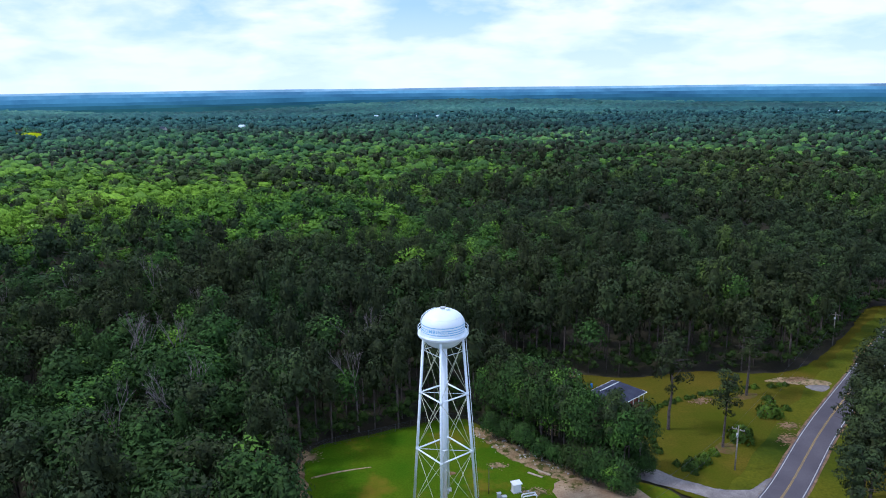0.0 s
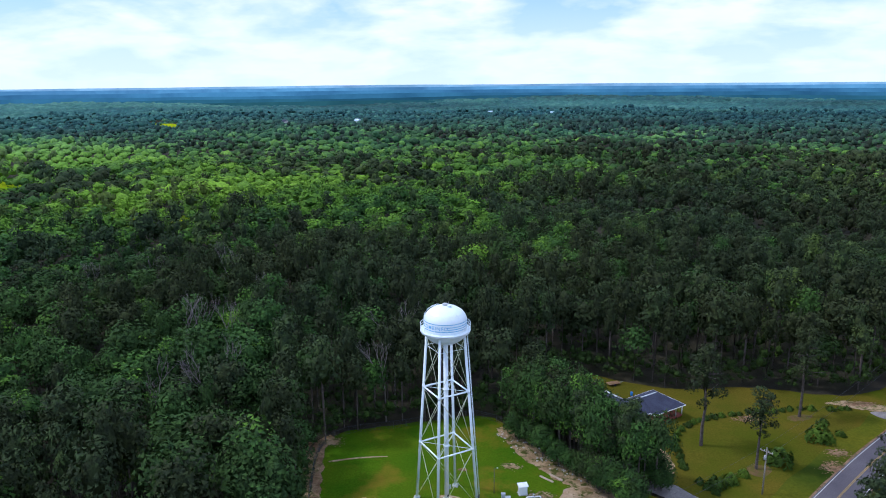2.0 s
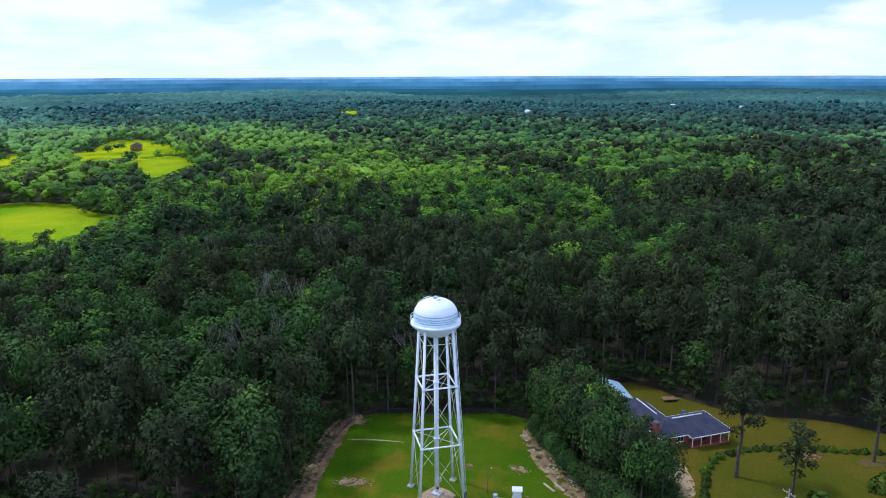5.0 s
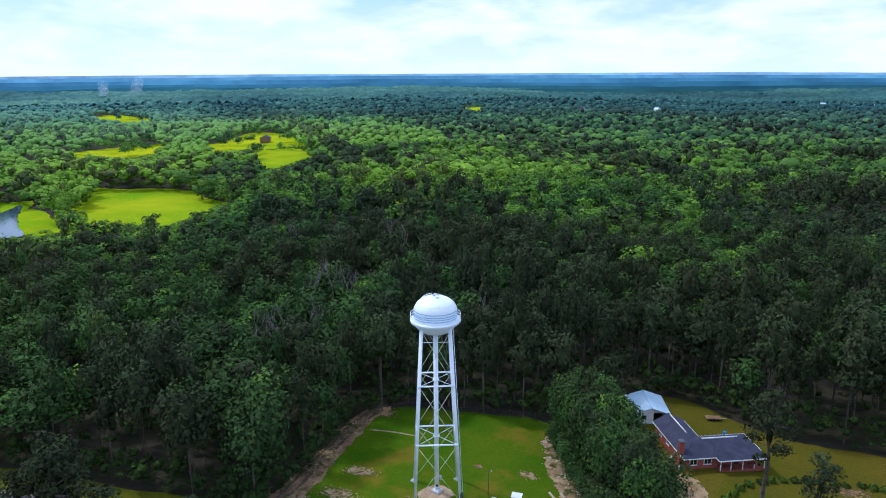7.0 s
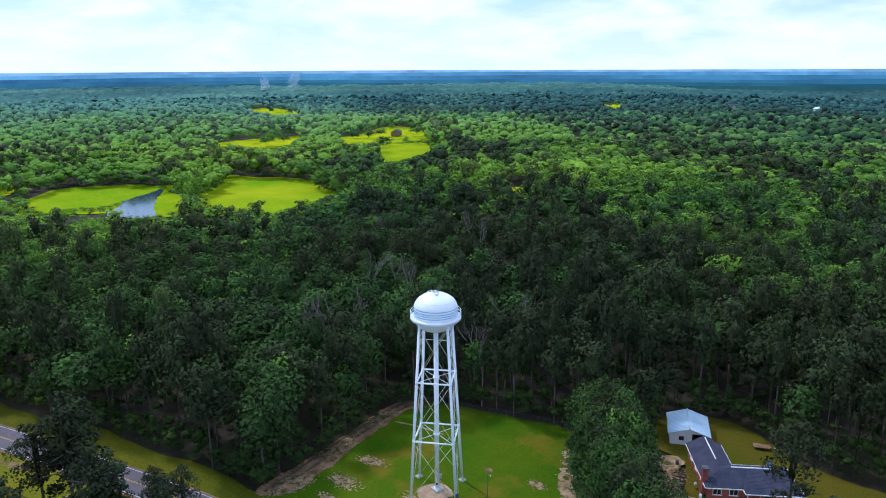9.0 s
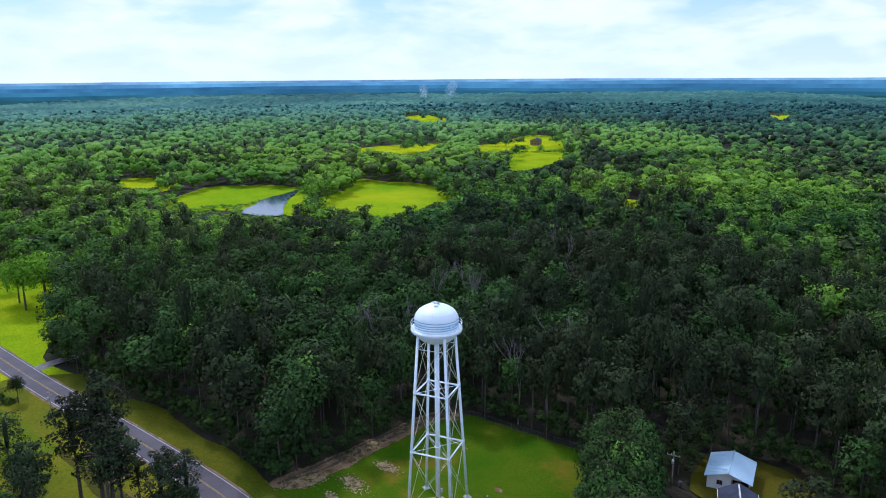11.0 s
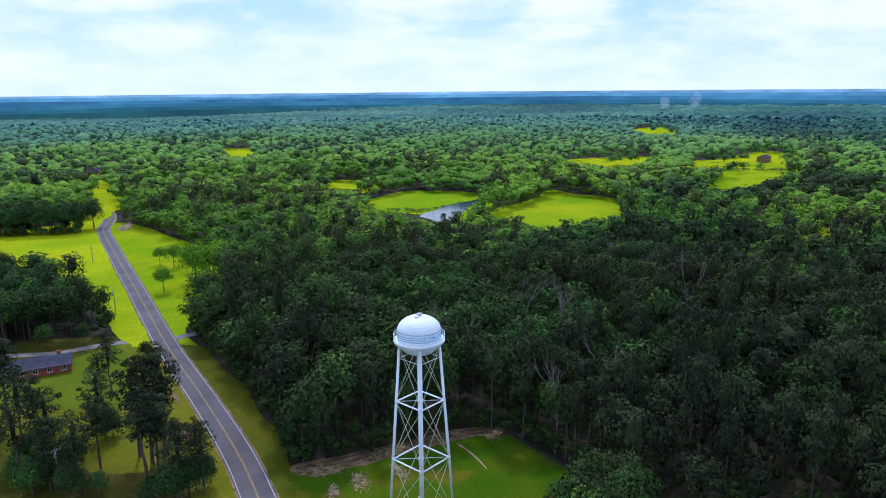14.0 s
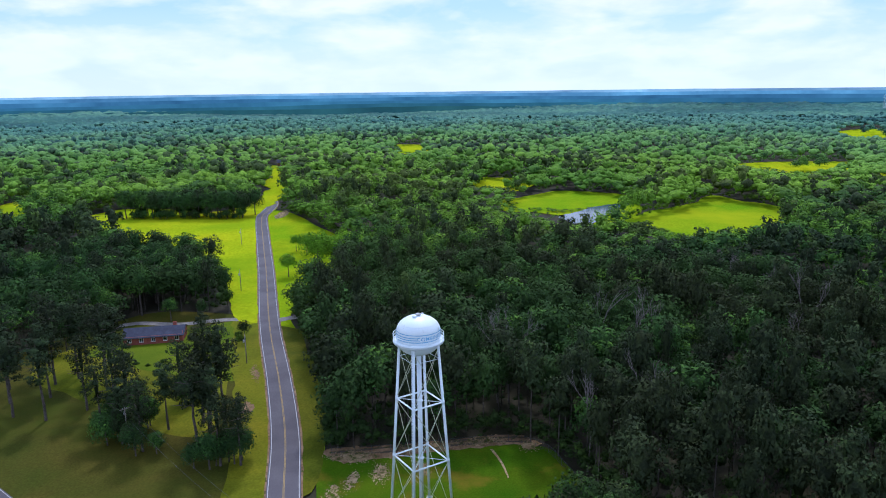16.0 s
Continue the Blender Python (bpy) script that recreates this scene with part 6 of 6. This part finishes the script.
part("fascia", bm, "white", house, "white painted fascia and gutter")
bm = bmesh.new()
v_ = [bm.verts.new(p) for p in ((o_, L_W - o_, E_), (A_W - o_, L_W - o_, E_), (A_W / 2, L_W - o_, RZ - 0.3))]
low = [bm.verts.new((p.co.x, L_W - o_ - 0.2, p.co.z)) for p in v_]
bm.faces.new(v_)
bm.faces.new(low[::-1])
for i in range(3):
    bm.faces.new((v_[i], low[i], low[(i + 1) % 3], v_[(i + 1) % 3]))
part("gable", bm, "white", house)
bm = bmesh.new()
box(bm, (S_W + 0.4, PV + 0.3, -0.3), (F_W - o_, 1.2, 0.1), 0.02)
part("porch_floor", bm, "brick", house)
for u in (S_W + 0.5, 8.9, 11.2, 13.5, F_W - 0.55):
    bm = bmesh.new()
    box(bm, (u - 0.07, PV + 0.36, 0.1), (u + 0.07, PV + 0.5, ez - 0.1), 0.015)
    part("porch_post", bm, "white", house)
bm = bmesh.new()
box(bm, (10.6, 1.12, 0.1), (11.6, 1.198, 2.15), 0.015)
door = part("door", bm, "dark", house, "dark front door")
bm = bmesh.new()
box(bm, (11.44, 1.07, 1.05), (11.5, 1.12, 1.2), 0.01)
part("handle", bm, "steel", door)
for u in (1.4, 4.2):
    window(house, pose(u, o_, 0.85), 1.5, 1.2)
for u in (7.6, 12.9):
    window(house, pose(u, 1.2, 0.85), 1.6, 1.2)
for v in (5.2, 9.0, 12.6):
    window(house, pose(o_, v, 0.85, 0, 0, -90), 1.3, 1.2)
for v in (3.0, 5.6):
    window(house, pose(F_W - o_, v, 0.85, 0, 0, 90), 1.2, 1.2)
# chimney against the west wall
bm = bmesh.new()
box(bm, (-0.2, 1.4, -0.3), (o_ - 0.002, 3.0, 2.1), 0.02)
box(bm, (-0.15, 1.65, 2.1), (0.75, 2.75, 5.0), 0.02)
chim = part("chimney", bm, "brick", house)
bm = bmesh.new()
box(bm, (-0.25, 1.55, 5.0), (0.85, 2.85, 5.14), 0.02)
part("cap", bm, "dark_steel", chim)
# two round tanks beside the wall
for v in (0.4, 4.0):
    p = house.matrix_basis @ Vector((-0.6, v, 0))
    ob = thing("gas_bottle", "white upright gas bottle beside the brick wall", "gas bottle", (p.x, p.y, HZ_), 0, "gas bottles")
    bm = bmesh.new()
    lathe(bm, [(0, 0), (0.26, 0), (0.26, 0.7), (0.2, 0.86), (0.08, 0.92), (0, 0.93)], 16)
    part("body", bm, "white", ob)
    bm = bmesh.new()
    lathe(bm, [(0.05, 0.9), (0.05, 1.0), (0, 1.02)], 8)
    part("valve", bm, "steel", ob)

# barn
BZ = 2.62
barn = thing("barn", "white barn with a ribbed pale metal roof behind the house", "barn", (17.95, 162.3, BZ), 32.9)
W_, L_, BE, BR = 7.3, 7.95, 2.68, 3.89
for lo, hi in (
    ((0, 0, -0.2), (0.15, L_, BE)),
    ((W_ - 0.15, 1.0, -0.2), (W_, L_, BE)),
    ((0.15, L_ - 0.15, -0.2), (W_ - 0.15, L_, BE)),
    ((0.15, 0, -0.2), (4.2, 0.15, BE)),
    ((4.05, 0.15, -0.2), (4.2, L_ - 0.15, BE)),
):
    bm = bmesh.new()
    box(bm, lo, hi, 0.01)
    part("wall", bm, "white", barn)
for y in (0.0, L_ - 0.15):
    bm = bmesh.new()
    f = [bm.verts.new((u, y, z)) for u, z in ((0, BE), (W_, BE), (W_ / 2, BR - 0.1))]
    k_ = [bm.verts.new((p.co.x, y + 0.15, p.co.z)) for p in f]
    bm.faces.new(f)
    bm.faces.new(k_[::-1])
    for i in range(3):
        bm.faces.new((f[i], k_[i], k_[(i + 1) % 3], f[(i + 1) % 3]))
    part("gable", bm, "white", barn)
for s in (0, 1):
    bm = bmesh.new()
    ux = -0.5 if s == 0 else W_ + 0.5
    slope = (BR - BE) / (W_ / 2)
    slab(bm, [(ux, -0.6, BE - 0.5 * slope + 0.1), (ux, L_ + 0.6, BE - 0.5 * slope + 0.1), (W_ / 2, L_ + 0.6, BR + 0.1), (W_ / 2, -0.6, BR + 0.1)], 0.08)
    rf = part("roof", bm, "roof_metal", barn)
    bm = bmesh.new()
    for i in range(17):
        y = -0.55 + i * (L_ + 1.1) / 16
        tube(bm, (ux, y, BE - 0.5 * slope + 0.12), (W_ / 2, y, BR + 0.12), 0.03, None, 4)
    part("ribs", bm, "roof_metal", rf)
bm = bmesh.new()
tube(bm, (W_ / 2, -0.62, BR + 0.12), (W_ / 2, L_ + 0.62, BR + 0.12), 0.13, None, 6)
part("ridge_cap", bm, "roof_metal", barn)
window(barn, pose(1.7, 0, 1.1), 1.0, 0.9, "dark_steel")
bm = bmesh.new()
box(bm, (W_ - 0.25, 0.05, -0.2), (W_ - 0.05, 0.25, BE), 0.01)
part("post", bm, "wood", barn)
# near-black sheet added to stand in for the shade inside the open bay
bm = bmesh.new()
box(bm, (4.25, 4.0, 0), (W_ - 0.2, 4.1, BE))
part("bay_shade_panel", bm, "dark", barn)

# blue drum and clutter behind the house
for x, y, mat_, nm, lb in ((35.5, 168, "blue_plastic", "barrel", "blue plastic barrel standing on grass"), (15.5, 158.2, "dark_steel", "barrel", "dark rusty barrel beside the drive"), (23.5, 155.6, "dark_steel", "barrel", "dark bin beside the house corner")):
    ob = thing(nm, lb, "barrel", (x, y, height1(x, y) + 0.03))
    bm = bmesh.new()
    lathe(bm, [(0, 0), (0.3, 0), (0.31, 0.28), (0.33, 0.3), (0.31, 0.32), (0.31, 0.6), (0.33, 0.62), (0.31, 0.64), (0.3, 0.92), (0, 0.93)], 16)
    part("body", bm, mat_, ob)
    bm = bmesh.new()
    lathe(bm, [(0.33, 0.9), (0.34, 0.96), (0.3, 0.98), (0, 0.97)], 16)
    part("lid", bm, mat_, ob)
ob = thing("trailer", "low flat trailer parked under the trees", "trailer", (31.5, 174, height1(31.5, 174)), 30)
bm = bmesh.new()
box(bm, (-1.6, -0.8, 0.5), (1.6, 0.8, 0.68), 0.02)
part("bed", bm, "rust_dirt", ob)
for u in (-0.85, 0.85):
    bm = bmesh.new()
    tube(bm, (0, u - 0.09, 0.33), (0, u + 0.09, 0.33), 0.33, None, 16)
    part("wheel", bm, "dark", ob)
bm = bmesh.new()
tube(bm, (1.6, 0, 0.55), (2.9, 0, 0.45), 0.06, None, 6)
part("drawbar", bm, "steel", ob)


def gable_house(name, label, cat, x, y, z, w, l, h, rh, turn, wall_mat, roof_mat, group="", wins=2):
    ob = thing(name, label, cat, (x, y, z), turn, group)
    bm = bmesh.new()
    box(bm, (-w / 2, -l / 2, -1.0), (w / 2, l / 2, h))
    part("wall", bm, wall_mat, ob)
    for s in (-1, 1):
        bm = bmesh.new()
        slab(bm, [(s * (w / 2 + 0.5), -l / 2 - 0.5, h - 0.25), (s * (w / 2 + 0.5), l / 2 + 0.5, h - 0.25), (0, l / 2 + 0.5, h + rh), (0, -l / 2 - 0.5, h + rh)], 0.15)
        part("roof", bm, roof_mat, ob)
    for s in (-1, 1):
        bm = bmesh.new()
        f = [bm.verts.new((u, s * l / 2, zz_)) for u, zz_ in ((-w / 2, h), (w / 2, h), (0, h + rh - 0.1))]
        k_ = [bm.verts.new((p.co.x, s * (l / 2 - 0.15), p.co.z)) for p in f]
        bm.faces.new(f)
        bm.faces.new(k_[::-1])
        for i in range(3):
            bm.faces.new((f[i], k_[i], k_[(i + 1) % 3], f[(i + 1) % 3]))
        part("gable", bm, wall_mat, ob)
    for i in range(wins):
        v = -l / 2 + (i + 0.5) * l / wins - 0.6
        window(ob, pose(w / 2 + 0.004, v, 0.9, 0, 0, 90), 1.2, 1.2)
    return ob


h2 = gable_house("small_house", "long low brick house with a dark shingle roof among trees", "house", -87.0, 21.6, height1(-88, 20), 8.5, 17, 2.6, 1.6, 17, "brick", "shingle", "", 5)
bm = bmesh.new()
box(bm, (-1.2, 5.2, 2.8), (-0.5, 6.2, 5.0), 0.02)
part("chimney", bm, "brick", h2)
# houses and sheds far off among the woods
for x, y, w, l, h, rh, turn, wall_mat, roof_mat, nm, lb in (
        (-314.6, 1104.6, 6, 9, 5, 2.5, 60, "white", "roof_metal", "white_house", "far white house with a pale roof"),
        (-148, 1500, 4, 8, 3, 1.5, 80, "concrete", "roof_metal", "long_shed", "far long pale shed in the woods"),
        (-60, 1460, 3.5, 7, 3, 1.5, 80, "concrete", "roof_metal", "long_shed", "far long pale shed in the woods"),
        (-20, 1440, 3, 6, 3, 1.5, 70, "white", "roof_metal", "long_shed", "far long pale shed in the woods"),
        (-430, 1090, 6, 9, 4, 2.5, 60, "concrete", "shingle", "farmhouse", "far grey-roofed farmhouse among trees"),
        (-208, 424, 7, 10, 3, 2, 40, "white", "roof_metal", "shed", "small pale metal-roofed shed among trees"),
        (-520, 520, 9, 14, 3.5, 2, 40, "rust_dirt", "shingle", "farm_shed", "brown farm shed beside the pasture"),
        (-340, 352, 8, 12, 3, 2, 30, "rust_dirt", "shingle", "farm_shed", "brown farm shed at the pasture's edge"),
        (-556, -92, 8, 12, 4, 2.5, 20, "rust_dirt", "shingle", "farmhouse", "brown house at the lane's end"),
        (750, 1417, 8, 16, 4, 2, 60, "white", "roof_metal", "long_shed", "far long pale shed in the woods"),
        (30, 1490, 4, 8, 3, 1.5, 70, "concrete", "roof_metal", "long_shed", "far long pale shed in the woods")):
    z = height1(x, y) + (8 if y > 1000 else 5 if "shed" == nm else 2)
    gable_house(nm, lb, "building", x, y, z, w, l, h, rh, turn, wall_mat, roof_mat, "far buildings", 2)


# thin smoke far off over the woods
def smoke(x, y, z, w, h, drift, seed):
    rg = np.random.default_rng(seed)
    bm = bmesh.new()
    for i in range(7):
        t = i / 6
        c = Vector((drift * t * 0.6 + rg.normal(0, w * 0.16 * (0.3 + t)), drift * t + rg.normal(0, w * 0.16 * (0.3 + t)), h * t))
        r = w * (0.14 + 0.34 * t) * rg.uniform(0.8, 1.2)
        res = bmesh.ops.create_icosphere(bm, subdivisions=2, radius=r, matrix=Matrix.Translation(c))
        for v in res["verts"]:
            d = v.co - c
            v.co = c + d * (1 + 0.35 * noise.noise(d * (2.2 / r) + Vector((seed, i, 0))))
    for f in bm.faces:
        f.smooth = True
    ob = part("smoke_plume", bm, "smoke")
    ob.matrix_basis = pose(x, y, z)
    return tagged(ob, "thin white smoke plume rising over distant woods", "smoke", "smoke plumes")


smoke(-1475, 950, 8, 26, 44, 14, 3)
smoke(-1545, 915, 6, 22, 34, 10, 4)
